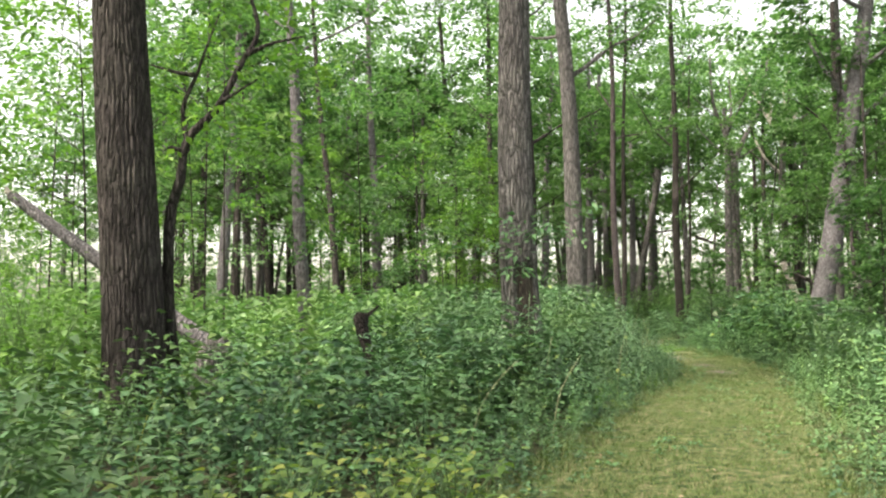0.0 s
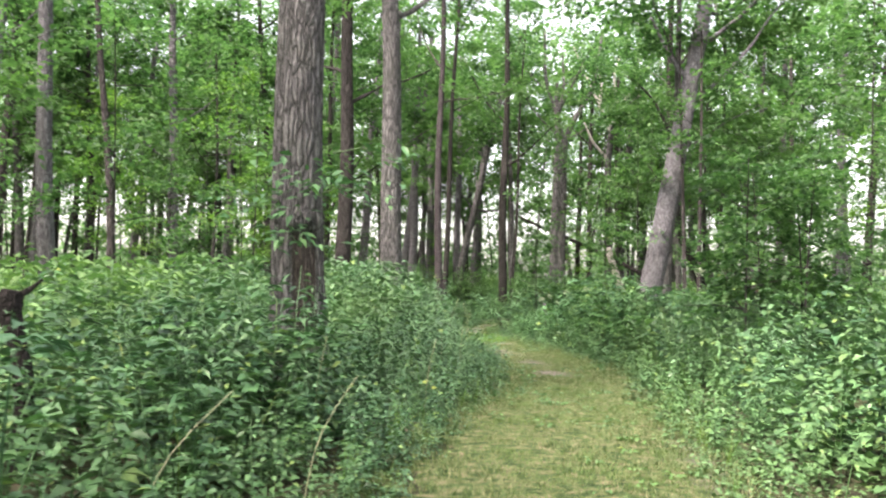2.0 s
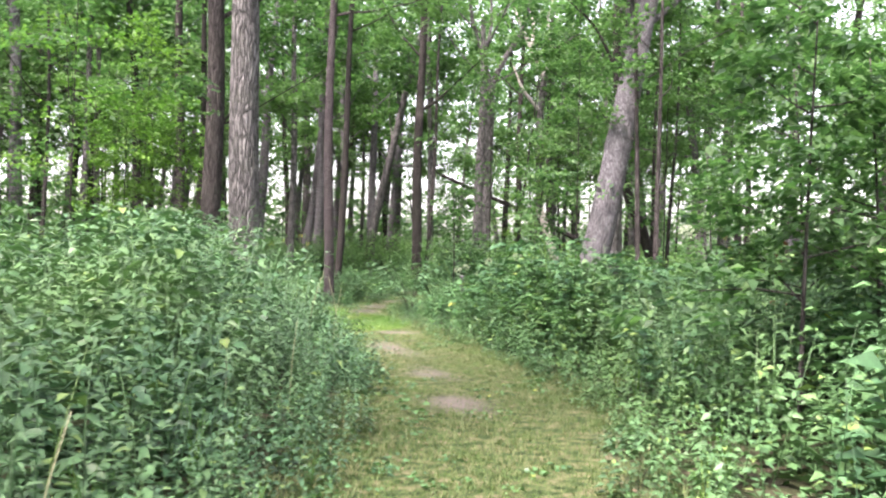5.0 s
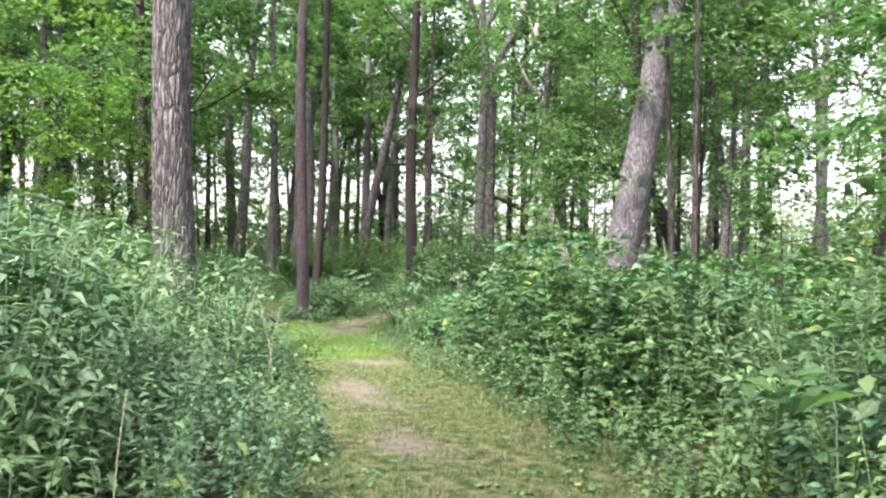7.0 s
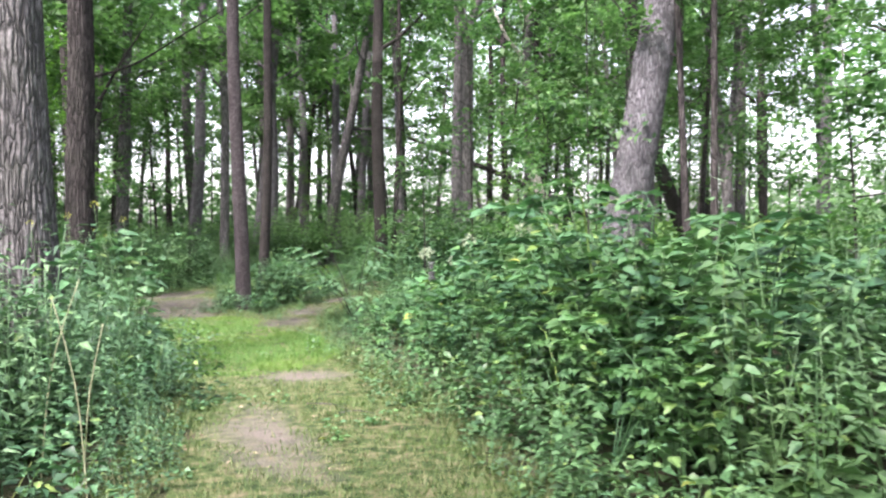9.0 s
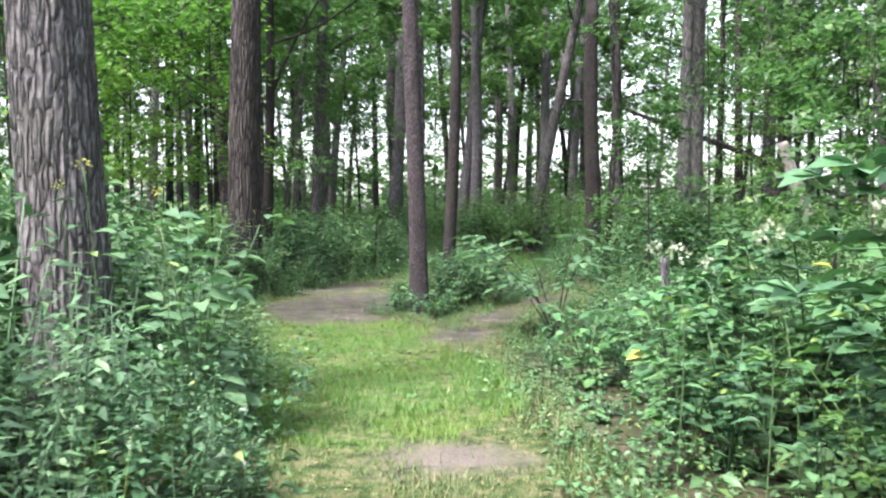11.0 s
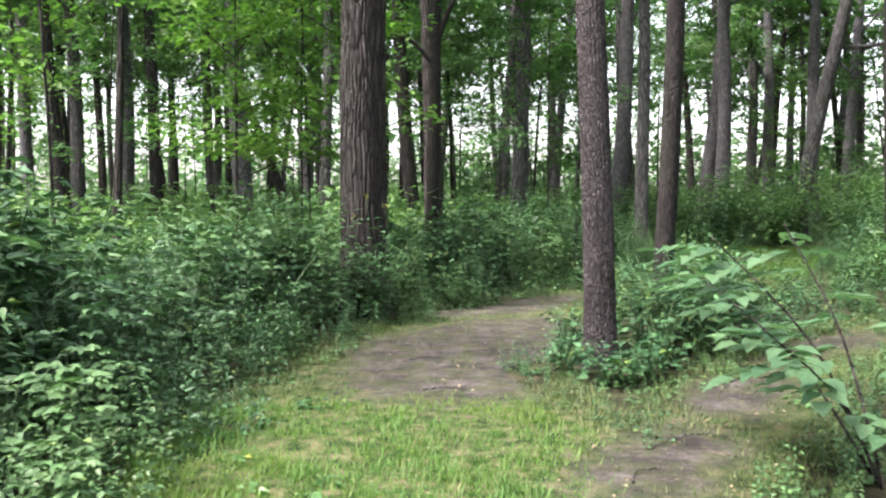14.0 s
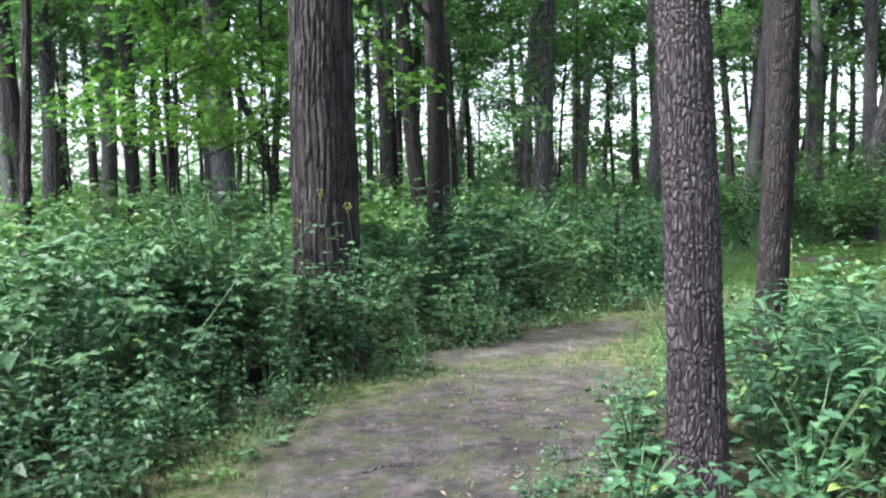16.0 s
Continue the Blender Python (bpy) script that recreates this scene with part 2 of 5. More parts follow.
def trail_material():
    """Mown turf over thatch; the mesh attribute "bare" tells where feet have worn it down to dirt."""
    m = earth_material("mown_turf_thatch", [(0.36, (0.024, 0.046, 0.016)), (0.46, (0.062, 0.098, 0.034)), (0.52, (0.092, 0.118, 0.049)), (0.65, (0.178, 0.165, 0.098))], 9.0, 60.0, 0.03)
    nodes, links = m.node_tree.nodes, m.node_tree.links
    b = nodes["Principled BSDF"]
    turf = b.inputs["Base Color"].links[0].from_socket
    big, fine = noise_node(nodes, links, 3.0, 6.0, rough=0.65), noise_node(nodes, links, 70.0, 5.0, rough=0.75)
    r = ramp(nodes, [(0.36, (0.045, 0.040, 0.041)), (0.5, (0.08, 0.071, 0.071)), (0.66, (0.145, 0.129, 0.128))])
    links.new(big.outputs["Fac"], r.inputs["Fac"])
    fr = ramp(nodes, [(0.32, (0.5, 0.5, 0.5)), (0.68, (1.4, 1.38, 1.36))])
    links.new(fine.outputs["Fac"], fr.inputs["Fac"])
    dirt = mix_colour(nodes, links, 1.0, r.outputs["Color"], fr.outputs["Color"], "MULTIPLY")
    clods, cr = noise_node(nodes, links, 16.0, 6.0, rough=0.7), ramp(nodes, [(0.36, (0.6, 0.6, 0.6)), (0.62, (1.25, 1.24, 1.23))])
    links.new(clods.outputs["Fac"], cr.inputs["Fac"])
    dirt = mix_colour(nodes, links, 1.0, dirt, cr.outputs["Color"], "MULTIPLY")
    moss, mr = noise_node(nodes, links, 4.2, 7.0, rough=0.7), ramp(nodes, [(0.46, (0, 0, 0)), (0.58, (0.5, 0.5, 0.5))])
    links.new(moss.outputs["Fac"], mr.inputs["Fac"])
    dirt = mix_colour(nodes, links, mr.outputs["Color"], dirt, (0.075, 0.095, 0.035))
    # the dirt is pale nearer than y 21.5, darker grey-brown beyond y 25.5
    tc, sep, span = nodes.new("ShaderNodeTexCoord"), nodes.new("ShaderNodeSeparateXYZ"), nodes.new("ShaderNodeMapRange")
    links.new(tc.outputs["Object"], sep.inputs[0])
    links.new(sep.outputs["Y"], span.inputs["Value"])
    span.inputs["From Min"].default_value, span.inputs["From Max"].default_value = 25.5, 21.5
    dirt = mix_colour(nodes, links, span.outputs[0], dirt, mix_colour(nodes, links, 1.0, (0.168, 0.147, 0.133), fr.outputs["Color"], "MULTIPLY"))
    at, ragged_edge, add = nodes.new("ShaderNodeAttribute"), noise_node(nodes, links, 7.0, 8.0, rough=0.78), nodes.new("ShaderNodeMath")
    at.attribute_name = "bare"
    add.operation = "ADD"
    links.new(at.outputs["Fac"], add.inputs[0])
    links.new(ragged_edge.outputs["Fac"], add.inputs[1])
    mask = ramp(nodes, [(0.40, (0, 0, 0)), (0.70, (1, 1, 1))])
    half = nodes.new("ShaderNodeMath")
    half.operation = "MULTIPLY"
    half.inputs[1].default_value = 0.5
    links.new(add.outputs[0], half.inputs[0])
    links.new(half.outputs[0], mask.inputs["Fac"])
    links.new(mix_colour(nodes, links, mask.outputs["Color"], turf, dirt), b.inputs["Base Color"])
    return m


M_TRAIL = trail_material()

# ---- plan: trail edges, ground height ----
LEFT_Y = (-14, -6, 0, 3, 5.8, 8.6, 10.7, 13, 14.8, 16.8, 18.7, 21.4, 24.5, 26.2, 27.6, 29, 30.5, 32.5, 34.8, 36.2)
LEFT_X = (-4.0, -2.6, -1.35, -0.5, 0.4, 1.5, 2.25, 3.2, 3.75, 4.37, 4.68, 4.9, 4.75, 4.15, 3.75, 3.62, 3.65, 4.1, 5.2, 6.6)
RIGHT_Y = (-14, -6, 0, 3, 5.0, 7.5, 8.6, 10.1, 13, 14.4, 16.6, 19, 21, 24.8, 26.5, 28.0, 29.2, 30.4, 32.5, 34, 36.2)
RIGHT_X = (-1.6, -0.2, 1.2, 1.9, 2.5, 3.4, 3.85, 4.35, 5.3, 5.9, 6.5, 6.6, 6.6, 6.5, 6.6, 5.95, 5.45, 5.6, 5.9, 6.6, 8.2)
BACK = ((7.2, 36.0), (8.0, 39.0), (8.7, 42.0), (10.5, 46.0), (13.5, 51.0))     # the trail after its bend
SPUR = ((6.3, 25.8), (6.65, 27.2), (7.15, 28.8), (7.9, 30.4), (9.0, 32.0))     # bare side track


def strip_distance(points, x, y):
    d = np.full(np.shape(x), 1e9)
    for (ax, ay), (bx, by) in zip(points, points[1:]):
        vx, vy = bx - ax, by - ay
        t = np.clip(((x - ax) * vx + (y - ay) * vy) / (vx * vx + vy * vy), 0, 1)
        d = np.minimum(d, np.hypot(x - ax - t * vx, y - ay - t * vy))
    return d


def off_trail(x, y):
    """Metres from the nearest open ground; negative on the trail."""
    x, y = np.asarray(x, float), np.asarray(y, float)
    lx, rx = np.interp(y, LEFT_Y, LEFT_X), np.interp(y, RIGHT_Y, RIGHT_X)
    main = np.where(y < 36.2, np.maximum(lx - x, x - rx) * 0.93, np.hypot(np.maximum(np.maximum(6.6 - x, x - 8.2), 0), y - 36.2))
    return np.minimum(np.minimum(main, strip_distance(BACK, x, y) - 1.1), strip_distance(SPUR, x, y) - 0.45)


def smooth(a, b, v):
    t = np.clip((np.asarray(v, float) - a) / (b - a), 0, 1)
    return t * t * (3 - 2 * t)


def clumps(x, y, size, seed=0):
    """Smooth random values from 0 to 1 over the plan, in clumps of about that size."""
    x, y = np.asarray(x, float) / size, np.asarray(y, float) / size
    ix, iy = np.floor(x).astype(np.int64), np.floor(y).astype(np.int64)
    fx, fy = x - ix, y - iy
    fx, fy = fx * fx * (3 - 2 * fx), fy * fy * (3 - 2 * fy)

    def dice(i, j):
        h = (i * 374761393 + j * 668265263 + seed * 1442695041) & 0x7FFFFFFF
        h = ((h ^ (h >> 13)) * 1274126177) & 0x7FFFFFFF
        return ((h ^ (h >> 16)) & 0xFFFF) / 65535.0

    return (dice(ix, iy) * (1 - fx) + dice(ix + 1, iy) * fx) * (1 - fy) + (dice(ix, iy + 1) * (1 - fx) + dice(ix + 1, iy + 1) * fx) * fy


def ground_z(x, y):
    x, y = np.asarray(x, float), np.asarray(y, float)
    d = off_trail(x, y)
    roll = 0.10 * np.sin(x * 0.33 + 1.3) * np.cos(y * 0.27) + 0.05 * np.sin(x * 0.9 + y * 0.7)
    return smooth(0.2, 3, d) * (0.05 + roll) + 0.45 * smooth(3, 22, d)


def growth_height(x, y):
    """How tall the undergrowth stands."""
    x, y = np.asarray(x, float), np.asarray(y, float)
    left = x < np.interp(y, LEFT_Y, LEFT_X) + 0.8
    hl = np.interp(y, (-5, 4, 8, 11, 15, 18, 22, 25, 27, 30, 36, 50), (0.8, 0.85, 0.95, 1.04, 1.22, 1.36, 1.4, 1.3, 1.15, 1.05, 1.15, 1.2))
    hr = np.interp(y, (-5, 5, 9, 12, 15, 20, 22.3, 24.3, 28, 33, 50), (0.7, 0.85, 1.05, 1.15, 1.25, 1.4, 1.05, 0.68, 0.72, 1.3, 1.2))
    h = np.where(left, hl, hr)
    d = off_trail(x, y)
    low = np.exp(-(((x - 8.2) / 1.7) ** 2 + ((y - 37.0) / 7.0) ** 2))
    h = h * (1 - 0.78 * low)
    h = h * (1 - 0.7 * np.exp(-(((x - 6.1) / 0.7) ** 2 + ((y - 28.6) / 1.6) ** 2)))      # low growth round the slim tree's foot
    h = h * (1 - 0.24 * np.exp(-(((x + 0.8) / 0.6) ** 2 + ((y - 9.1) / 0.8) ** 2)))
    return h * (0.3 + 0.7 * smooth(-0.1, 1.3, d))


# ---- mesh helpers ----


def mesh_of(name, verts, tris, mat, shade=False):
    verts, tris = np.ascontiguousarray(verts, dtype=np.float32), np.ascontiguousarray(tris, dtype=np.int32)
    me = bpy.data.meshes.new(name)
    me.vertices.add(len(verts))
    me.vertices.foreach_set("co", verts.ravel())
    me.loops.add(tris.size)
    me.loops.foreach_set("vertex_index", tris.ravel())
    me.polygons.add(len(tris))
    me.polygons.foreach_set("loop_start", np.arange(0, tris.size, 3, dtype=np.int32))
    me.update(calc_edges=True)
    if shade:
        me.polygons.foreach_set("use_smooth", np.ones(len(tris), dtype=bool))
    me.materials.append(mat)
    return me


def child(name, me, parent, label=""):
    ob = new(name, me)
    ob.parent = parent
    return tagged(ob, label)


def join(pieces):
    vs, fs, n = [], [], 0
    for v, f in pieces:
        vs.append(v)
        fs.append(f + n)
        n += len(v)
    return np.concatenate(vs), np.concatenate(fs)


def unit(v):
    v = np.asarray(v, float)
    return v / max(np.linalg.norm(v), 1e-9)


def leaf(base, along, up, length, width, fine=False, droop=0.2):
    """One pointed leaf, folded along its midrib."""
    a = unit(along)
    s = unit(np.cross(a, up))
    n = np.cross(s, a)
    b = np.asarray(base, float)
    if not fine:
        return (np.array([b, b + a * length * 0.42 + s * width / 2 + n * width * 0.15, b + a * length - n * length * droop, b + a * length * 0.42 - s * width / 2 + n * width * 0.15]),
                np.array([[0, 1, 2], [0, 2, 3]]))
    if fine == "mid":
        c = b + a * length * 0.45 - n * length * droop * 0.2
        s2 = s * width / 2
        v = np.array([b, b + a * length * 0.3 + s2 + n * width * 0.12, c, b + a * length * 0.3 - s2 + n * width * 0.12, b + a * length - n * length * droop])
        return v, np.array([[0, 1, 2], [0, 2, 3], [2, 1, 4], [2, 4, 3]])
    v = [b]
    for u, w in ((0.22, 0.85), (0.55, 0.9)):
        c = b + a * length * u - n * length * droop * u * u
        v += [c + s * width / 2 * w + n * width * 0.16, c, c - s * width / 2 * w + n * width * 0.16]
    v.append(b + a * length - n * length * droop)
    return np.array(v), np.array([[0, 1, 2], [0, 2, 3], [2, 1, 4], [2, 4, 5], [2, 5, 6], [2, 6, 3], [5, 4, 7], [5, 7, 6]])


def tube(points, radii, sides=6, ridge=0.0, rng=None):
    """A tapered tube through points, closed at its end."""
    pts = np.array(points, float)
    ang = np.arange(sides) * 2 * np.pi / sides
    vs = []
    for k, p in enumerate(pts):
        d = unit(pts[min(k + 1, len(pts) - 1)] - pts[max(k - 1, 0)])
        x = unit(np.cross(d, (0.31, 0.95, 0.05) if abs(d[2]) > 0.5 else (0, 0, 1)))
        y = np.cross(d, x)
        r = radii[k] * (1 + (rng.uniform(-ridge, ridge, sides) if ridge else 0))
        vs.append(p + np.outer(np.cos(ang) * r, x) + np.outer(np.sin(ang) * r, y))
    n = len(pts)
    v = np.concatenate(vs + [pts[-1:]])
    f = []
    for k in range(n - 1):
        for j in range(sides):
            a, b = k * sides + j, k * sides + (j + 1) % sides
            f += [(a, b, b + sides), (a, b + sides, a + sides)]
    f += [((n - 1) * sides + j, (n - 1) * sides + (j + 1) % sides, n * sides) for j in range(sides)]
    return v, np.array(f)


def scatter(protos, x, y, z, scale, rng, lean=0.15):
    """Copies of prototype plants joined into one set of triangles."""
    pieces = []
    which = rng.integers(0, len(protos), len(x))
    for k, (pv, pf) in enumerate(protos):
        m = np.nonzero(which == k)[0]
        if not len(m):
            continue
        a = rng.uniform(0, 2 * np.pi, len(m))
        c, s = np.cos(a), np.sin(a)
        sc = scale[m]
        lx, ly = rng.normal(0, lean, len(m)), rng.normal(0, lean, len(m))
        v = np.empty((len(m), len(pv), 3), np.float32)
        zz = pv[None, :, 2] * sc[:, None]
        v[:, :, 0] = (pv[None, :, 0] * c[:, None] - pv[None, :, 1] * s[:, None]) * sc[:, None] + x[m][:, None] + lx[:, None] * zz
        v[:, :, 1] = (pv[None, :, 0] * s[:, None] + pv[None, :, 1] * c[:, None]) * sc[:, None] + y[m][:, None] + ly[:, None] * zz
        v[:, :, 2] = zz + z[m][:, None]
        f = pf[None] + (np.arange(len(m)) * len(pv))[:, None, None]
        pieces.append((v.reshape(-1, 3), f.reshape(-1, 3)))
    return join(pieces)


# ---- ground and trail ----


def ground():
    xs = np.concatenate([[-2500, -800, -300, -120], np.arange(-60, -12, 2.0), np.arange(-12, 18, 0.4), np.arange(18, 66, 2.0), [120, 300, 800, 2500]])
    ys = np.concatenate([[-2500, -800, -300, -100], np.arange(-40, -6, 2.0), np.arange(-6, 52, 0.4), np.arange(52, 110, 2.0), [150, 300, 800, 2500]])
    gx, gy = np.meshgrid(xs, ys)
    gz = ground_z(gx, gy) + np.where(off_trail(gx, gy) > 0.2, 0.03 * np.sin(gx * 5.1) * np.sin(gy * 4.3), 0)
    v = np.stack([gx.ravel(), gy.ravel(), gz.ravel()], 1)
    w, h = len(xs), len(ys)
    i = (np.arange(h - 1)[:, None] * w + np.arange(w - 1)[None]).ravel()
    f = np.concatenate([np.stack([i, i + 1, i + w + 1], 1), np.stack([i, i + w + 1, i + w], 1)])
    tagged(new("ground", mesh_of("ground", v, f, M_GROUND, True)), "dark woodland soil with leaf litter under the undergrowth", "ground", kind="structure")


def sheet(name, inside, x0, x1, y0, y1, step, lift, mat, label):
    """A thin ragged-edged skin of turf or dirt over the ground, where inside(x, y) > 0."""
    xs, ys = np.arange(x0, x1, step), np.arange(y0, y1, step)
    gx, gy = np.meshgrid(xs, ys)
    ok = inside(gx, gy) > 0
    crumb = 0.006 * (clumps(gx, gy, 0.17, 7) - 0.5) + 0.006 * (clumps(gx, gy, 0.6, 8) - 0.5)
    gz = ground_z(gx, gy) + lift + np.maximum(crumb, -0.004) - 0.05 * (1 - smooth(0.0, 0.09, inside(gx, gy)))
    w = len(xs)
    i = (np.arange(len(ys) - 1)[:, None] * w + np.arange(w - 1)[None])
    keep = ok[:-1, :-1] & ok[1:, :-1] & ok[:-1, 1:] & ok[1:, 1:]
    i = i[keep]
    f = np.concatenate([np.stack([i, i + 1, i + w + 1], 1), np.stack([i, i + w + 1, i + w], 1)])
    used, inv = np.unique(f, return_inverse=True)
    v = np.stack([gx.ravel(), gy.ravel(), gz.ravel()], 1)[used]
    me = mesh_of(name, v, inv.reshape(-1, 3), mat, True)
    at = me.attributes.new("bare", "FLOAT", "POINT")
    at.data.foreach_set("value", np.clip(0.45 + bareness(v[:, 0], v[:, 1]) * 1.6, 0.12, 1).astype(np.float32))
    return tagged(new(name, me), label, "path", kind="structure")


def ragged(x, y):
    return 0.10 * np.sin(x * 2.3 + 1.1 * np.sin(y * 1.7)) + 0.07 * np.sin(y * 4.1 + x * 3.3) + 0.04 * np.sin(x * 11 + y * 9)


# bare patches: x, y, half width, half length, turn
PATCHES = ((4.95, 30.0, 1.15, 2.3, -4), (4.75, 33.0, 0.7, 1.6, -30), (5.45, 20.1, 0.30, 0.9, 4), (5.35, 17.8, 0.24, 0.5, 0), (6.35, 27.0, 0.42, 1.0, -20), (6.95, 28.6, 0.42, 1.1, -24),
           (4.15, 9.4, 0.22, 1.4, -18), (5.75, 13.9, 0.2, 0.9, -22), (5.05, 15.9, 0.3, 0.5, 0), (7.8, 30.6, 0.4, 1.2, -38), (8.6, 41.9, 0.7, 0.7, 0), (5.9, 22.3, 0.45, 0.4, 0))


def bareness(x, y):
    best = np.full(np.shape(x), -9.0)
    for px, py, hw, hl, turn in PATCHES:
        c, s = math.cos(radians(turn)), math.sin(radians(turn))
        u, v = (x - px) * c + (y - py) * s, -(x - px) * s + (y - py) * c
        best = np.maximum(best, (1 - np.hypot(u / hw, v / hl)) * min(hw, hl))
    return best + 0.5 * ragged(x * 1.7, y * 1.7)


ground()
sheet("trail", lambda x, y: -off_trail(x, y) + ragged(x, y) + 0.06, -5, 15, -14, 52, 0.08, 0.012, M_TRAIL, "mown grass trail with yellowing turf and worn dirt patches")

# ---- undergrowth ----


def herb(rng, nodes=9, size=0.13, fine=False, narrow=0.62, pair=2, bare=0.12, stem=True):
    """A leafy herb one metre tall."""
    out = []
    bend = rng.normal(0, 0.10, 2)
    spine = lambda t: np.array([bend[0] * t * t, bend[1] * t * t, t])
    if stem:
        out.append(tube([spine(t) for t in (0, 0.5, 1)], (0.006, 0.005, 0.002), 3))
    turn = rng.uniform(0, 6)
    for k in range(nodes):
        t = bare + (1 - bare) * (k + 0.6) / nodes
        turn += 1.57 + rng.normal(0, 0.3)
        for j in range(pair):
            a = turn + j * 2 * np.pi / pair
            tilt = rng.normal(0.05, 0.25)
            d = np.array([np.cos(a), np.sin(a), tilt])
            ln = size * (1.15 - 0.6 * t) * rng.uniform(0.75, 1.3)
            up = np.array([rng.normal(0, 0.28), rng.normal(0, 0.28), 1])
            out.append(leaf(spine(t) + d * 0.03 * rng.uniform(0.5, 3), d, up, ln, ln * narrow, fine, rng.uniform(0.1, 0.4)))
    return join(out)


def rosette(rng, leaves=9):
    """Low ground cover, one unit across."""
    out = []
    for k in range(leaves):
        a = k * 2.4 + rng.normal(0, 0.4)
        d = np.array([np.cos(a), np.sin(a), rng.uniform(-0.05, 0.5)])
        ln = rng.uniform(0.28, 0.5)
        p = d * rng.uniform(0.05, 0.5) + (0, 0, rng.uniform(0.05, 0.5))
        out.append(leaf(p, d, (rng.normal(0, 0.3), rng.normal(0, 0.3), 1), ln, ln * 0.75, False, 0.2))
    return join(out)


def bramble(rng, canes=4, fine=False, size=0.08, narrow=0.55, nodes=6):
    """Arching canes with leaves of five leaflets."""
    out = []
    for c in range(canes):
        a = rng.uniform(0, 6.28)
        reach, top = rng.uniform(0.2, 0.55), rng.uniform(0.7, 1.1)
        cane = lambda t: np.array([np.cos(a) * reach * t, np.sin(a) * reach * t, top * (1 - (1 - t) ** 2) - 0.25 * t ** 3 * reach])
        out.append(tube([cane(t) for t in (0, 0.35, 0.7, 1)], (0.007, 0.006, 0.004, 0.002), 3))
        for t in np.linspace(0.25, 1, nodes):
            b = a + rng.uniform(-1.8, 1.8)
            d = np.array([np.cos(b), np.sin(b), rng.uniform(-0.1, 0.5)])
            p = cane(t) + unit(d) * rng.uniform(0.04, 0.1)
            side = np.array([-d[1], d[0], 0])
            for q in (-1.0, -0.5, 0, 0.5, 1.0):
                e = unit(d * (1.15 - abs(q) * 0.7) + side * q)
                ln = size * rng.uniform(0.75, 1.25)
                out.append(leaf(p, e, (rng.normal(0, 0.25), rng.normal(0, 0.25), 1), ln, ln * narrow, fine, rng.uniform(0.1, 0.35)))
    return join(out)


def tuft(rng, blades=14, height=1.0, width=0.012):
    """A tuft of arching blades."""
    out = []
    for k in range(blades):
        a, reach, h = rng.uniform(0, 6.28), rng.uniform(0.1, 0.6) * height, height * rng.uniform(0.55, 1.05)
        d, s = np.array([np.cos(a), np.sin(a), 0]), np.array([-np.sin(a), np.cos(a), 0]) * width
        b = d * rng.uniform(0, 0.06)
        p = [b, b + d * reach * 0.25 + (0, 0, h * 0.6), b + d * reach * 0.65 + (0, 0, h * 0.95), b + d * reach + (0, 0, h * 0.9)]
        v = np.array([p[0] - s / 2, p[0] + s / 2, p[1] - s / 2, p[1] + s / 2, p[2] - s / 3, p[2] + s / 3, p[3]])
        out.append((v, np.array([[0, 1, 3], [0, 3, 2], [2, 3, 5], [2, 5, 4], [4, 5, 6]])))
    return join(out)


def spots(rng, density, x0, x1, y0, y1, near, far):
    """Random places between near and far metres from the trail."""
    n = int(density * (x1 - x0) * (y1 - y0))
    x, y = rng.uniform(x0, x1, n), rng.uniform(y0, y1, n)
    d = off_trail(x, y) + 0.12 * np.sin(x * 5 + y * 3)
    m = (d > near) & (d <= far)
    return x[m], y[m]


def visible_plan(x, y):
    """Ground that lies ahead of some stretch of the walk."""
    return (y > -1 + 0.9 * np.abs(x - 1.0) - 4.0) | (np.abs(x) < 4)


TRUNKS = []          # places kept free of plants: x, y, radius


def sow(name, label, protos, mat, rng, density, near, far, factor=1.0, box=(-12, 20, -3, 52), spread=0.22, category="undergrowth", only=None, hidden=False):
    x, y = spots(rng, density, *box, near, far)
    m = visible_plan(x, y) != hidden
    if only is not None:
        m &= only(x, y)
    for tx, ty, tr in TRUNKS:
        m &= np.hypot(x - tx, y - ty) > tr
    x, y = x[m], y[m]
    h = growth_height(x, y) * factor * np.exp(rng.normal(0, spread, len(x)))
    clump = 0.42 + 0.5 * clumps(x, y, 1.2, 1) + 0.36 * clumps(x, y, 0.5, 2)
    v, f = scatter(protos, x, y, ground_z(x, y) - 0.01, np.clip(h * clump, 0.12, np.minimum(1.3 * growth_height(x, y) * max(factor, 0.3), 1.6) + 0.05), rng)
    return tagged(new(name, mesh_of(name, v, f, mat)), label, category, kind="stuff")


def drift(x, y, k, threshold):
    return np.sin(x * 0.55 + k) + np.sin(y * 0.5 + 2.1 * k) + 0.6 * np.sin(x * 1.3 - y * 1.1 + k) > threshold


rng = np.random.default_rng(4)
FINE = [herb(rng, 17, 0.105, True, 0.62, 2, 0.06) for _ in range(4)] + [herb(rng, 18, 0.10, "mid", 0.55, 2, 0.06) for _ in range(4)]
COARSE = [herb(rng, 19, 0.128, stem=False, bare=0.05) for _ in range(8)]
TALL_FINE = [herb(rng, 34, 0.13, "mid", 0.28, 1, 0.15) for _ in range(4)] + [herb(rng, 20, 0.12, "mid", 0.42, 2, 0.15) for _ in range(2)]
TALL = [herb(rng, 34, 0.13, False, 0.3, 1, 0.2) for _ in range(6)]
BRAMBLE = [bramble(rng, 4) for _ in range(6)]
FAR = [herb(rng, 12, 0.20, False, 0.6, stem=False) for _ in range(8)]
RASP = [bramble(rng, 4, True, 0.098, 0.62, 7) for _ in range(6)]
COVER = [rosette(rng) for _ in range(6)]
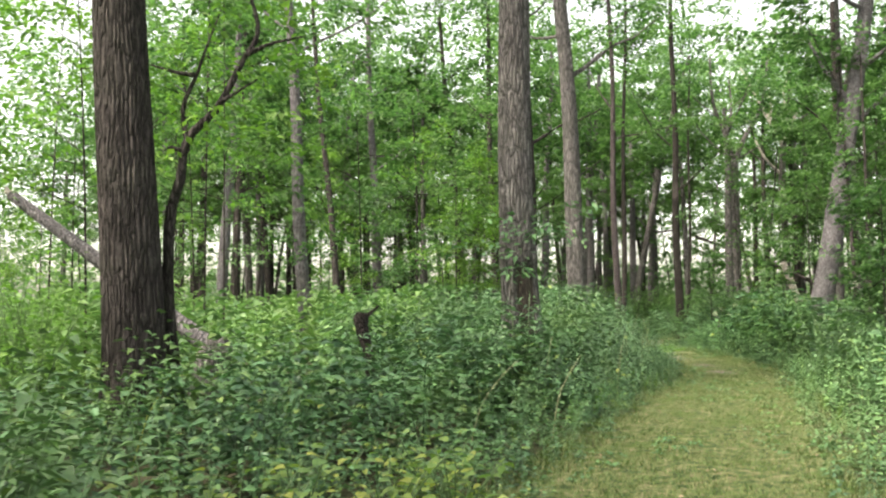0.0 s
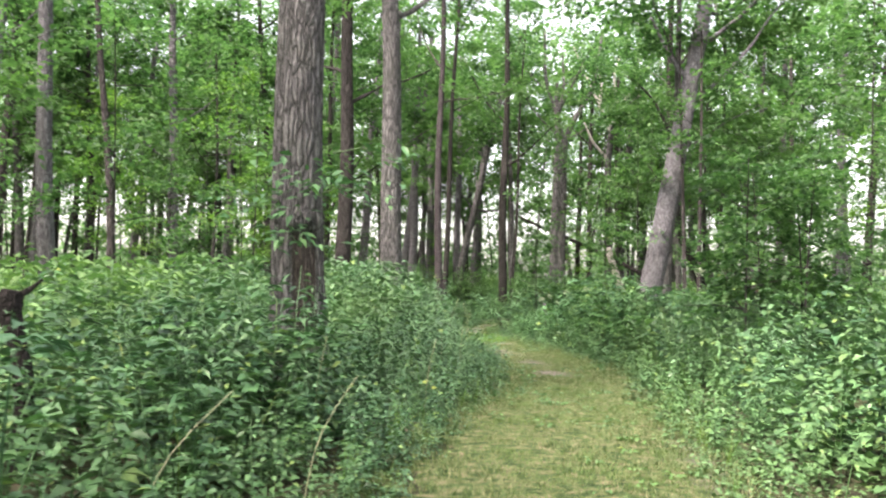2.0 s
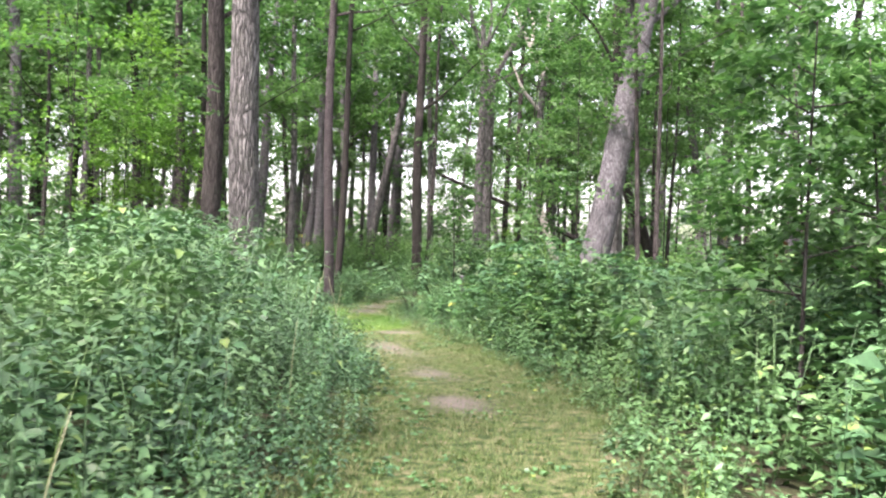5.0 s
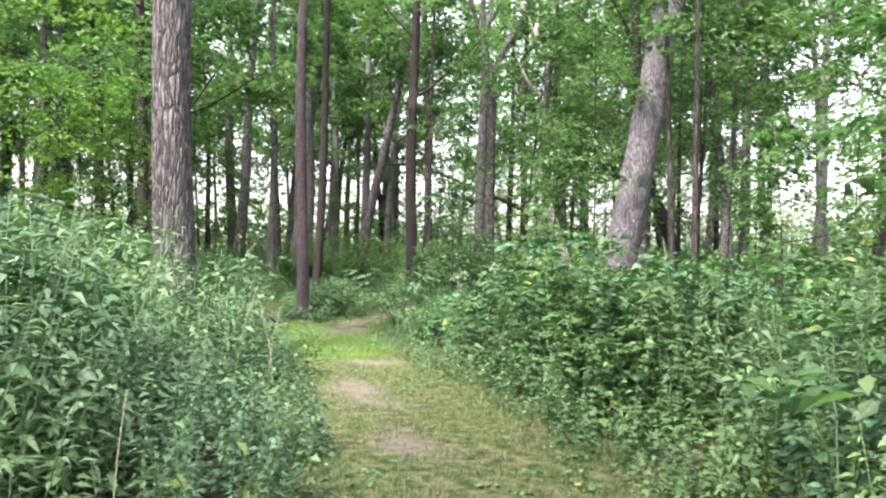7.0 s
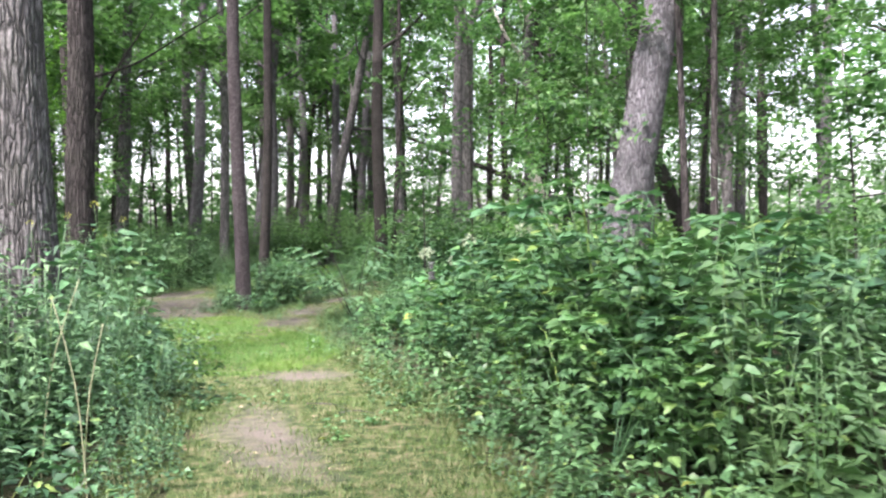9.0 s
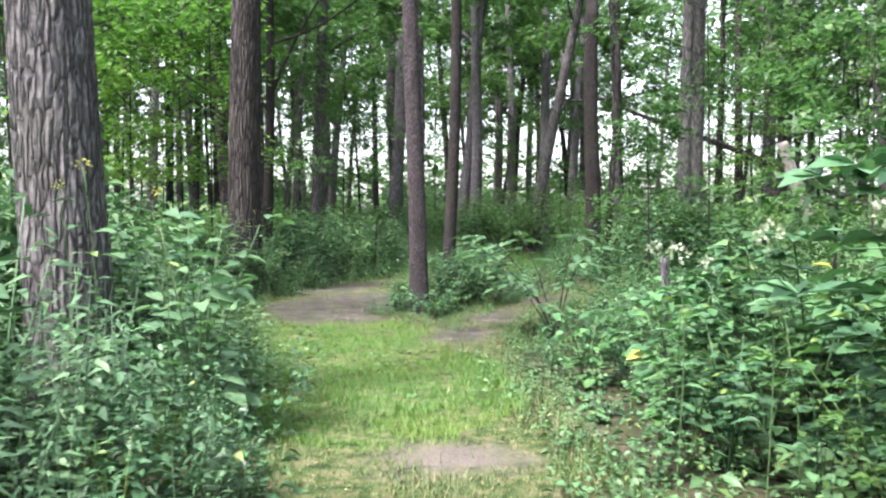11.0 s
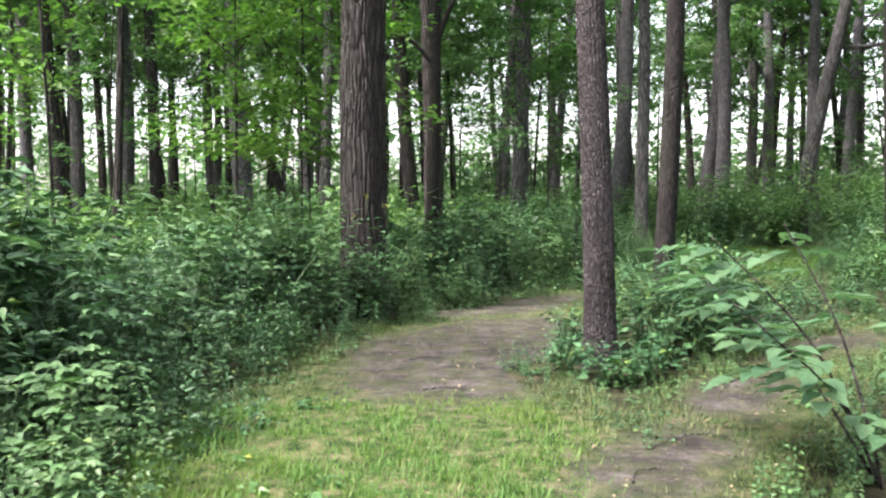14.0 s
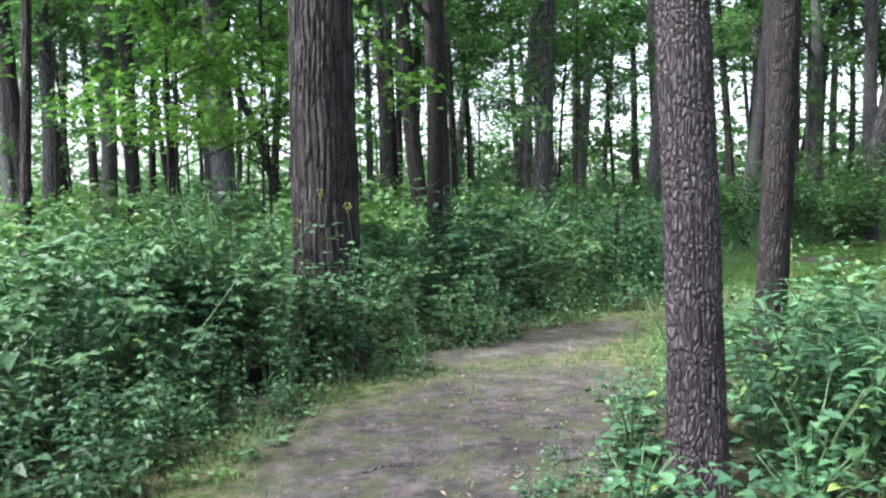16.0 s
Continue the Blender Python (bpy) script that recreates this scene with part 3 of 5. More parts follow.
TUFT = [tuft(rng) for _ in range(5)]

# ---- trees ----


def trunk_mesh(rng, dia, height, lean=(0, 0), bend=(0, 0), mat=M_BARK, sides=14, fine_to=0.0, step=0.06, furrow=0.0, bumps=(), flare=0.35, ridges=20, scar=None):
    """A tapered, furrowed trunk. lean: metres per metre; bend: how much of it straightens towards the top; bumps: (height, swelling, spread)."""
    zs = list(np.arange(-0.15, fine_to, step)) if fine_to else []
    zs += list(np.linspace(max(fine_to, -0.15), height, 14 if fine_to else 20))
    ang = np.arange(sides) * 2 * np.pi / sides
    k1, k2 = rng.uniform(0, 6, 2)
    vs, worn = [], []
    for z in zs:
        t = max(z, 0) / height
        r = dia / 2 * (1 - 0.62 * t) * (1 + flare * math.exp(-max(z, 0) / 0.22))
        for bz, swell, wide in bumps:
            r *= 1 + swell * math.exp(-((z - bz) / wide) ** 2)
        wave = np.sin(ridges * ang / 2 + 1.15 * np.sin(1.7 * z + 2 * ang + k1) + 0.7 * np.sin(6.3 * z - 3 * ang + k2))
        cracks = np.sin(9.0 * z + 3 * np.sin(5 * ang + k1) + 2 * np.sin(3 * z)) ** 8
        rr = r + furrow * (np.abs(wave) ** 0.6 - 0.7 - 0.35 * cracks) + r * 0.035 * np.sin(3 * ang + 0.6 * z + k1) + r * 0.1 * math.exp(-max(z, 0) / 0.3) * np.sin(5 * ang + k2)
        if scar:
            lo, hi, turn, wide = scar
            aside = np.abs((ang - turn + np.pi) % (2 * np.pi) - np.pi) / wide
            inside = np.clip(3.5 * (1 - aside), 0, 1) * float(smooth(lo, lo + 0.5, z) * (1 - smooth(hi - 0.05, hi + 0.03, z)))
            rr = rr * (1 - inside) + (r * 0.80 + 0.004 * np.sin(14 * ang + 2 * z)) * inside
            rr = rr + 0.05 * np.exp(-(((z - hi - 0.09) / 0.07) ** 2)) * np.clip(1.4 - aside, 0, 1) * (1 + 0.5 * np.sin(11 * ang + 3))
        worn.append(inside if scar else np.zeros(sides))
        cx, cy = lean[0] * z + bend[0] * t * t * height, lean[1] * z + bend[1] * t * t * height
        cx, cy = cx + 0.04 * math.sin(0.7 * z + k1), cy + 0.04 * math.sin(0.6 * z + k2)
        vs.append(np.stack([cx + np.cos(ang) * rr, cy + np.sin(ang) * rr, np.full(sides, z)], 1))
    n = len(zs)
    i = (np.arange(n - 1)[:, None] * sides + np.arange(sides)[None]).ravel()
    j = (np.arange(n - 1)[:, None] * sides + (np.arange(sides)[None] + 1) % sides).ravel()
    f = np.concatenate([np.stack([i, j, j + sides], 1), np.stack([i, j + sides, i + sides], 1)])
    me = mesh_of("trunk", np.concatenate(vs), f, mat, True)
    if scar:
        me.materials.append(M_SCAR)
        me.polygons.foreach_set("material_index", (np.concatenate(worn)[f].mean(1) > 0.6).astype(np.int32))
    return me


def spray(rng, centre, out, count, reach, size, narrow=0.6):
    """A flattish fan of leaves on one twig."""
    o = unit(np.asarray(out) * (1, 1, 0.35))
    s = unit(np.cross(o, (0, 0, 1)))
    pieces = []
    for k in range(count):
        u, w = rng.uniform(-0.2, 1), rng.normal(0, 0.45)
        p = centre + o * reach * u + s * reach * w + (0, 0, rng.normal(0, 0.16) * reach - 0.18 * reach * u * u)
        d = o * rng.uniform(0.2, 1) + s * rng.normal(0, 0.8) + (0, 0, rng.normal(-0.15, 0.25))
        ln = size * rng.uniform(0.7, 1.3)
        pieces.append(leaf(p, d, (rng.normal(0, 0.4), rng.normal(0, 0.4), 1), ln, ln * narrow, False, rng.uniform(0, 0.3)))
    return pieces


def limb_points(rng, start, heading, length, rise, wobble=0.12, n=6):
    pts, d = [np.array(start, float)], unit((math.cos(heading), math.sin(heading), rise))
    for k in range(n):
        d = unit(d + rng.normal(0, wobble, 3) + (0, 0, 0.03))
        pts.append(pts[-1] + d * length / n)
    return pts


def crown_parts(rng, height, dia, first, limbs, reach, leaves, size, lean=(0, 0), bend=(0, 0), mat=M_CANOPY, bark=M_BARK):
    """Meshes of the limbs and the crown of a tree with its first limb at that height."""
    limb_meshes, pieces = [], []
    per = max(6, leaves // (limbs * 9))
    for k in range(limbs):
        z = first + (height - first) * (k + rng.uniform(0, 0.8)) / limbs
        t = z / height
        base = (lean[0] * z + bend[0] * t * t * height, lean[1] * z + bend[1] * t * t * height, z)
        ln = reach * (1.15 - 0.65 * (k / limbs)) * rng.uniform(0.7, 1.2)
        pts = limb_points(rng, base, k * 2.4 + rng.uniform(-0.5, 0.5), ln, rng.uniform(0.25, 0.9))
        r = dia * 0.5 * (1 - 0.62 * t) * rng.uniform(0.28, 0.42)
        limb_meshes.append(tube(pts, np.linspace(r, 0.012, len(pts)), 6))
        for _ in range(9):
            u = rng.uniform(0.3, 1.08)
            i = min(int(u * (len(pts) - 1)), len(pts) - 2)
            c = pts[i] + (pts[i + 1] - pts[i]) * (u * (len(pts) - 1) - i) + rng.normal(0, 0.30, 3) * reach * 0.42
            pieces += spray(rng, c, c - np.array(base), per, reach * 0.21, size)
    return limb_meshes, join(pieces)


def tree(rng, name, label, dia, height, first, limbs, reach, leaves, size, lean=(0, 0), bend=(0, 0), bark=M_BARK, leafmat=M_CANOPY, group="", **trunk):
    root = tagged(new(name), label, "tree", group)
    child("trunk", trunk_mesh(rng, dia, height, lean, bend, bark, **trunk), root)
    if limbs:
        lm, (cv, cf) = crown_parts(rng, height, dia, first, limbs, reach, leaves, size, lean, bend, leafmat)
        for v, f in lm:
            child("limb", mesh_of("limb", v, f, bark, True), root)
        child("crown", mesh_of("crown", cv, cf, leafmat), root, "green leafy crown with gaps")
    return root


def put(root, x, y, rx=0, ry=0, rz=0):
    root.matrix_basis = pose(x, y, float(ground_z(x, y)), rx, ry, rz)
    return root


rng = np.random.default_rng(11)
# the large trees along the trail
oak = put(tree(rng, "oak_tree", "thick dark tree trunk with deeply furrowed bark", 0.67, 17, 6.0, 7, 4.0, 3400, 0.17, (-0.035, 0), bark=M_BARK_DARK, sides=180, fine_to=4.6, step=0.065, furrow=0.022, ridges=40), -3.4, 9.45)
hollow = put(tree(rng, "hollow_tree", "grey-brown tree trunk with a burl and dark hollow scar", 0.55, 18, 6.5, 7, 3.8, 3200, 0.17, (-0.018, 0), bark=M_BARK, sides=160, fine_to=4.6, step=0.065, furrow=0.012, ridges=40, bumps=((1.95, 0.05, 0.12), (0.5, 0.14, 0.7)), scar=(0.2, 1.86, -1.35, 0.62)), 1.15, 12.35)
forked = put(tree(rng, "maple_tree", "grey tree trunk with shallow vertical furrows", 0.53, 18, 7.0, 7, 3.8, 2000, 0.17, (-0.045, 0), bark=M_BARK, sides=160, fine_to=5.0, step=0.065, furrow=0.015, ridges=36), 3.72, 23.2)
dark = put(tree(rng, "dark_oak_tree", "straight dark brown tree with ridged bark beside the dirt", 0.55, 18, 6.5, 7, 3.8, 2000, 0.17, (-0.01, 0), bark=M_BARK_DARK, sides=180, fine_to=5.0, step=0.065, furrow=0.022, ridges=36), 3.28, 32.1)
slim = put(tree(rng, "slim_cherry_tree", "slim straight tree with scaly reddish-grey bark", 0.245, 15, 6.5, 6, 2.6, 2200, 0.16, (-0.008, 0), bark=M_BARK_RED, sides=120, fine_to=4.6, step=0.035, furrow=0.010, ridges=30, flare=0.22), 5.95, 29.45)
slim2 = put(tree(rng, "slim_dark_tree", "slim dark leaning tree beside the scaly one", 0.2, 14, 6.5, 6, 2.6, 2000, 0.16, (0.028, 0.01), bark=M_BARK_BLACK, sides=48, fine_to=4.6, step=0.07, furrow=0.005, ridges=24, flare=0.2), 6.5, 31.35)
leaning = put(tree(rng, "leaning_tree", "large pale grey leaning tree with a swollen ring", 0.72, 17, 6.6, 11, 5.0, 6500, 0.20, (0.235, 0.02), (-0.05, 0), bark=M_BARK_LIGHT, sides=72, fine_to=7.0, step=0.1, furrow=0.014, ridges=40, bumps=((4.15, 0.09, 0.22),)), 11.65, 27.35)
put(tree(rng, "ivy_clad_tree", "dark slender tree with shoots round its base", 0.38, 16, 6.0, 6, 3.0, 2200, 0.17, (0.0, 0), bark=M_BARK_BLACK, sides=32, fine_to=6, step=0.15, furrow=0.008, ridges=18), 10.3, 37.8)
put(tree(rng, "slim_companion_tree", "thin dark stem close behind a slender tree", 0.16, 12, 6.0, 4, 2.0, 900, 0.16, (0.03, 0), bark=M_BARK_DARK, sides=14), 10.75, 38.0)
walnut = put(tree(rng, "black_walnut_tree", "dark straight young tree with a forked limb", 0.225, 15, 4.2, 7, 3.2, 2600, 0.16, (0.0, 0), bark=M_BARK_BLACK, sides=36, fine_to=6, step=0.12, furrow=0.007, ridges=20), 2.98, 36.6)
put(tree(rng, "pale_ash_tree", "pale pinkish-grey slender tree trunk", 0.37, 15, 6.8, 6, 3.2, 2200, 0.17, (-0.06, 0), bark=M_BARK_LIGHT, sides=36, fine_to=6, step=0.12, furrow=0.008, ridges=22), -3.45, 22.0)
put(tree(rng, "thin_black_tree", "thin dark tree trunk leaning a little", 0.28, 14, 8.5, 5, 3.0, 1500, 0.17, (-0.085, 0), bark=M_BARK_DARK, sides=20), -3.7, 31.0)
put(tree(rng, "big_forked_tree", "grey tree forking into two heavy limbs", 0.46, 11.0, 7.8, 6, 4.8, 3600, 0.21, (-0.005, 0), bark=M_BARK, sides=28, fine_to=9, step=0.25, furrow=0.006, ridges=16), 14.0, 42.0)
NAMED = ((-3.4, 9.45, 0.45), (1.15, 12.35, 0.4), (3.72, 23.2, 0.36), (3.28, 32.1, 0.4), (5.95, 29.45, 0.22), (6.5, 31.35, 0.2), (11.4, 27.35, 0.5), (10.3, 37.8, 0.3), (2.85, 36.6, 0.25), (-3.45, 22.0, 0.3))
TRUNKS += NAMED

# forest trees: each kind built once, then copied
KINDS = []
for dia, height, first, bark, label in ((0.14, 9, 4.0, M_BARK_DARK, "thin dark young tree among the undergrowth"), (0.30, 14, 5.5, M_BARK, "slender grey-brown forest tree with a high crown"),
                                        (0.38, 15, 6.0, M_BARK_DARK, "dark slender forest tree with a leafy crown"), (0.45, 16, 6.0, M_BARK, "grey forest tree with spreading limbs"),
                                        (0.52, 17, 6.5, M_BARK_LIGHT, "pale grey forest tree with a tall trunk"), (0.60, 18, 6.5, M_BARK, "stout grey-brown forest tree")):
    for twin in range(2):
        small = dia < 0.2
        root = tree(rng, "forest_tree", label, dia, height * rng.uniform(0.92, 1.08), first * rng.uniform(0.8, 1.25), 4 if small else 8, 1.6 if small else 3.6, 900 if small else 3100, 0.14 if small else 0.25,
                    (rng.normal(0, 0.02), rng.normal(0, 0.02)), (rng.normal(0, 0.03), 0), bark=bark, sides=16, group="forest trees")
        KINDS.append((dia, root, [False]))

PLACES = ((-12.1, 42.8, 0.35), (-9.6, 36.9, 0.50), (-10.4, 42.3, 0.40), (-8.5, 42.7, 0.40), (-3.1, 42.2, 0.50), (-1.1, 42.3, 0.25), (10.5, 47.8, 0.45),
          (-5.5, 53.7, 0.30), (-1.1, 33.8, 0.14), (-0.9, 46.6, 0.30), (2.4, 39.2, 0.38), (10.0, 65.4, 0.60), (11.9, 62.4, 0.50), (14.7, 61.8, 0.50), (13.0, 45.4, 0.30))
PLACES += ((16.4, 44.3, 0.14), (22.7, 55.4, 0.60), (12.7, 26.5, 0.14), (13.0, 26.2, 0.14), (28.4, 45.0, 0.35), (23.5, 31.1, 0.40), (23.16, 39.98, 0.44),
           (5.9, 59.7, 0.60), (4.7, 67.4, 0.35), (12.1, 70.7, 0.60), (17.9, 78.0, 0.60), (23.6, 56.6, 0.55), (16.9, 33.4, 0.14), (17.4, 33.1, 0.14), (29.5, 42.9, 0.50))
PLACES += ((24.1, 33.8, 0.40), (27.8, 33.9, 0.40), (-9.9, 54.9, 0.35), (-7.0, 56.1, 0.50), (-7.9, 63.9, 0.30), (-5.0, 56.8, 0.30), (-5.7, 62.3, 0.40), (-0.1, 74.4, 0.50), (2.0, 66.7, 0.55),
           (12.3, 72.4, 0.55), (20.2, 55.7, 0.40), (19.4, 51.5, 0.40), (20.9, 50.8, 0.40), (-16.4, 51.3, 0.50), (-10.2, 45.7, 0.45))
PLACES += ((-16.2, 55.8, 0.40), (-10.3, 48.3, 0.52), (-17.9, 62.3, 0.35), (-13.8, 57.4, 0.35), (-12.4, 58.2, 0.45), (-11.8, 58.6, 0.40), (-6.8, 66.5, 0.40), (-3.3, 57.4, 0.40), (1.7, 70.4, 0.60),
           (13.1, 71.9, 0.50), (15.3, 78.5, 0.50), (9.0, 53.0, 0.52), (12.6, 57.0, 0.52), (13.1, 28.6, 0.30))


def stand(x, y, dia, rng):
    options = sorted(KINDS, key=lambda k: abs(k[0] - dia))[:2]
    _, root, used = options[rng.integers(0, 2)]
    m = pose(x, y, float(ground_z(x, y)) - 0.03, rng.normal(0, 2.6), rng.normal(0, 2.6), rng.uniform(0, 360))
    if used[0]:
        copy_thing(root, m)
    else:
        root.matrix_basis, used[0] = m, True


PLACES += ((3.2, 44.8, 0.45), (5.6, 49.5, 0.52), (0.9, 43.4, 0.38), (8.4, 53.5, 0.52), (6.4, 41.2, 0.30))
PLACES += ((-8.6, 3.6, 0.45), (-4.0, -4.2, 0.52), (3.6, -5.0, 0.52), (-9.5, -2.5, 0.50))     # unseen trees added behind the start to shade the first stretch
for x, y, dia in PLACES:
    stand(x, y, dia, rng)
extra, tries = [], 0
while len(extra) < 40 and tries < 4000:
    tries += 1
    x, y = rng.uniform(-34, 46), rng.uniform(-8, 86)
    side = abs(x - 3)
    if y < 44 and not (side > 15 + 0.1 * y) or float(off_trail(x, y)) < 6 or (y < 50 and side < 9):
        continue
    if min(math.hypot(x - a, y - b) for a, b, *_ in PLACES + tuple(extra)) < 3.0:
        continue
    extra.append((x, y, rng.choice((0.30, 0.38, 0.45, 0.52, 0.60))))
    stand(*extra[-1], rng)
# slender trunks crowding the middle distance
tries = 0
while len(extra) < 110 and tries < 6000:
    tries += 1
    a, d = rng.uniform(-0.62, 0.72), rng.uniform(26, 62)
    x, y = 4 + d * math.sin(a), 16 + d * math.cos(a)
    if float(off_trail(x, y)) < 9 or min(math.hypot(x - p, y - q) for p, q, *_ in PLACES + tuple(extra)) < 1.3:
        continue
    extra.append((x, y, rng.choice((0.14, 0.14, 0.30, 0.30, 0.38))))
    stand(*extra[-1], rng)
for d, root, used in KINDS:
    if not used[0]:
        stand_x = -30 + d * 20
        root.matrix_basis = pose(stand_x, 70, float(ground_z(stand_x, 70)))


# understory saplings with leafy sprays from knee height up
def sapling(rng, name, label, height, first, branches, reach, per, size, mat, bark=M_BARK_DARK, dia=0.045, group=""):
    root = tagged(new(name), label, "sapling", group)
    lean = rng.normal(0, 0.04, 2)
    stem = [(lean[0] * z * z / height, lean[1] * z * z / height, z) for z in np.linspace(-0.1, height, 8)]
    child("stem", mesh_of("stem", *tube(stem, np.linspace(dia / 2, 0.006, 8), 7), bark, True), root)
    pieces = []
    for k in range(branches):
        z = first + (height - first) * (k + rng.uniform(0, 0.9)) / branches
        base = np.array((lean[0] * z * z / height, lean[1] * z * z / height, z))
        ln = reach * (1.1 - 0.7 * k / branches) * rng.uniform(0.6, 1.2)
        pts = limb_points(rng, base, k * 2.4 + rng.uniform(-0.6, 0.6), ln, rng.uniform(0.1, 0.6), 0.1, 4)
        branch = child("branch", mesh_of("branch", *tube(pts, np.linspace(dia * 0.22, 0.004, 5), 4), bark), root)
        pieces = []
        for u in (0.35, 0.5, 0.65, 0.8, 0.95, 1.1):
            i = min(int(u * 4), 3)
            c = pts[i] + (pts[i + 1] - pts[i]) * (u * 4 - i) + rng.normal(0, 0.12, 3) * reach
            pieces += spray(rng, c, pts[-1] - pts[0] + rng.normal(0, 0.3, 3), per, reach * 0.26, size)
        child("leaves", mesh_of("leaves", *join(pieces), mat), branch, "flat sprays of green leaves")
    return root


SAPS = [sapling(rng, "sapling", "leafy understory sapling in bright green leaf", h, f, 10, r, 24, s * 0.78, m, group="understory saplings")
        for h, f, r, s, m in ((5.2, 1.6, 1.5, 0.15, M_BRIGHT), (6.5, 2.0, 1.7, 0.17, M_CANOPY), (4.2, 1.0, 1.3, 0.15, M_CANOPY), (7.5, 2.6, 2.0, 0.18, M_BRIGHT), (3.2, 0.8, 1.0, 0.14, M_CANOPY), (8.5, 2.6, 2.3, 0.20, M_CANOPY))]
SAPLING_PLACES = ((-5.6, 13.5, 3), (-6.5, 10.8, 0), (-4.3, 15.5, 5), (-7.8, 17.0, 3), (-1.8, 19.0, 1), (-6.0, 25.0, 5), (0.4, 27.5, 5), (-1.5, 24.5, 2), (0.0, 31.0, 3), (2.0, 41.5, 5), (4.2, 43.0, 1), 
                  (11.5, 33.5, 1), (13.2, 31.0, 5), (14.5, 28.5, 5), (15.5, 25.0, 1), (13.6, 22.0, 2), (1.7, 34.3, 0), (1.0, 33.4, 0), (2.3, 34.0, 0), (10.6, 15.5, 1), (9.4, 12.4, 2), (12.0, 17.8, 5), (15.0, 19.5, 3), (17.0, 29.5, 1), (1.4, 34.7, 3), (0.6, 34.2, 0))
SAPLING_PLACES += ((16.5, 37.0, 5), (19.0, 34.0, 1), (21.0, 28.0, 5), (18.5, 23.5, 1), (14.8, 48.0, 1), (-4.0, 38.0, 1), (-7.5, 33.0, 5), (-10.5, 29.0, 1), (-9.5, 22.0, 5), (0.8, 47.0, 1), (-2.5, 49.0, 5),
                   (-12.5, 37.0, 1), (-6.5, 46.0, 1), (7.5, 56.0, 5), (16.0, 55.0, 1), (2.5, 54.0, 5), (-12.0, 16.0, 5), (-10.0, 12.0, 3), (20.0, 42.0, 5), (24.0, 37.5, 1), (9.8, 31.6, 4), (11.3, 21.5, 4), (7.3, 14.3, 4), (8.3, 15.5, 4), (9.9, 25.9, 4), (8.0, 14.0, 4), (8.6, 14.9, 4))
free, tries = [], 0
while len(free) < 84 and tries < 5000:
    tries += 1
    x, y = rng.uniform(-26, 38), rng.uniform(4, 66)
    d = float(off_trail(x, y))
    if d < 5 or min(math.hypot(x - a, y - b) for a, b, *_ in SAPLING_PLACES + tuple(free)) < 1.9 or (abs(x - 4) < 7 and 12 < y < 34):
        continue
    free.append((x, y, int(rng.choice((1, 3, 5, 5, 1, 0)))))
SAPLING_PLACES += tuple(free)
seen = set()
for x, y, k in SAPLING_PLACES:
    m = pose(x, y, float(ground_z(x, y)), 0, 0, rng.uniform(0, 360))
    if k in seen:
        copy_thing(SAPS[k], m)
    else:
        SAPS[k].matrix_basis = m
        seen.add(k)

# far woods: a belt of foliage beyond the last trunks
pieces = []
for _ in range(760):
    a, d = rng.uniform(-1.25, 1.25), rng.uniform(52, 105)
    high = rng.random() < 0.72
    heart = np.array((3 + d * math.sin(a), 15 + d * math.cos(a), rng.uniform(8, 31) if high else rng.uniform(0.4, 3.2)))
    for _ in range(24 if high else 14):
        c = heart + rng.normal(0, 1, 3) * ((1.9, 1.9, 1.3) if high else (2.2, 2.2, 0.8))
        pieces += spray(rng, c, rng.normal(0, 1, 3), 9, rng.uniform(0.8, 1.7), 0.46, 0.7)
for _ in range(1500):
    a, d = rng.uniform(1.2, 5.1), rng.uniform(40, 90)
    c = np.array((3 + d * math.sin(a), 15 + d * math.cos(a), rng.uniform(0.6, 20)))
    pieces += spray(rng, c, rng.normal(0, 1, 3), 6, 3.0, 1.2, 0.7)
for _ in range(2600):
    a, d = rng.uniform(-1.0, 1.0), rng.uniform(62, 112)
    c = np.array((3 + d * math.sin(a), 15 + d * math.cos(a), rng.uniform(0.2, 1) ** 1.4 * 6.5))
    pieces += spray(rng, c, rng.normal(0, 1, 3), 8, rng.uniform(1.2, 2.4), 0.7, 0.7)
tagged(new("far_woods", mesh_of("far_woods", *join(pieces), M_FARWOOD_HAZED)), "hazy green foliage of the farther woods", "foliage", kind="stuff")

# ---- sown undergrowth ----
rng = np.random.default_rng(21)
sow("edge_herbs", "short leafy weeds overhanging the trail's edge", COARSE, M_HERB, rng, 26, -0.16, 0.35, 0.95, spread=0.35)
sow("ground_cover", "low round leaves creeping along the trail's edge", COVER, M_HERB, rng, 24, -0.12, 1.5, 0.24, spread=0.35)
sow("low_herbs", "dense green leafy herbs crowding the trail's edge", FINE, M_HERB, rng, 9, 0.0, 0.9, 0.95, spread=0.3, only=lambda x, y: ~((y > 14.6) & (y < 26.0) & (np.sin(x * 57 + y * 91) > -0.2)))
sow("goldenrod_stand", "tall narrow-leaved goldenrod stems beside the trail", TALL_FINE, M_TALL, rng, 9, 0.05, 1.0, 1.08, spread=0.12, only=lambda x, y: drift(x, y, 0.4, -0.3) & ((x < np.interp(y, RIGHT_Y, RIGHT_X)) | (y > 14.5)))
sow("goldenrod_bank", "dense bank of tall pale-green goldenrod by the trail", TALL_FINE, M_TALL, rng, 20, 0.0, 2.4, 1.1, (1.5, 5.2, 15.5, 25.0), spread=0.1)


def raspberry_zone(x, y):
    return (x > 5.5) & (y > 14.6) & (y < 26.0) & (x < 11)


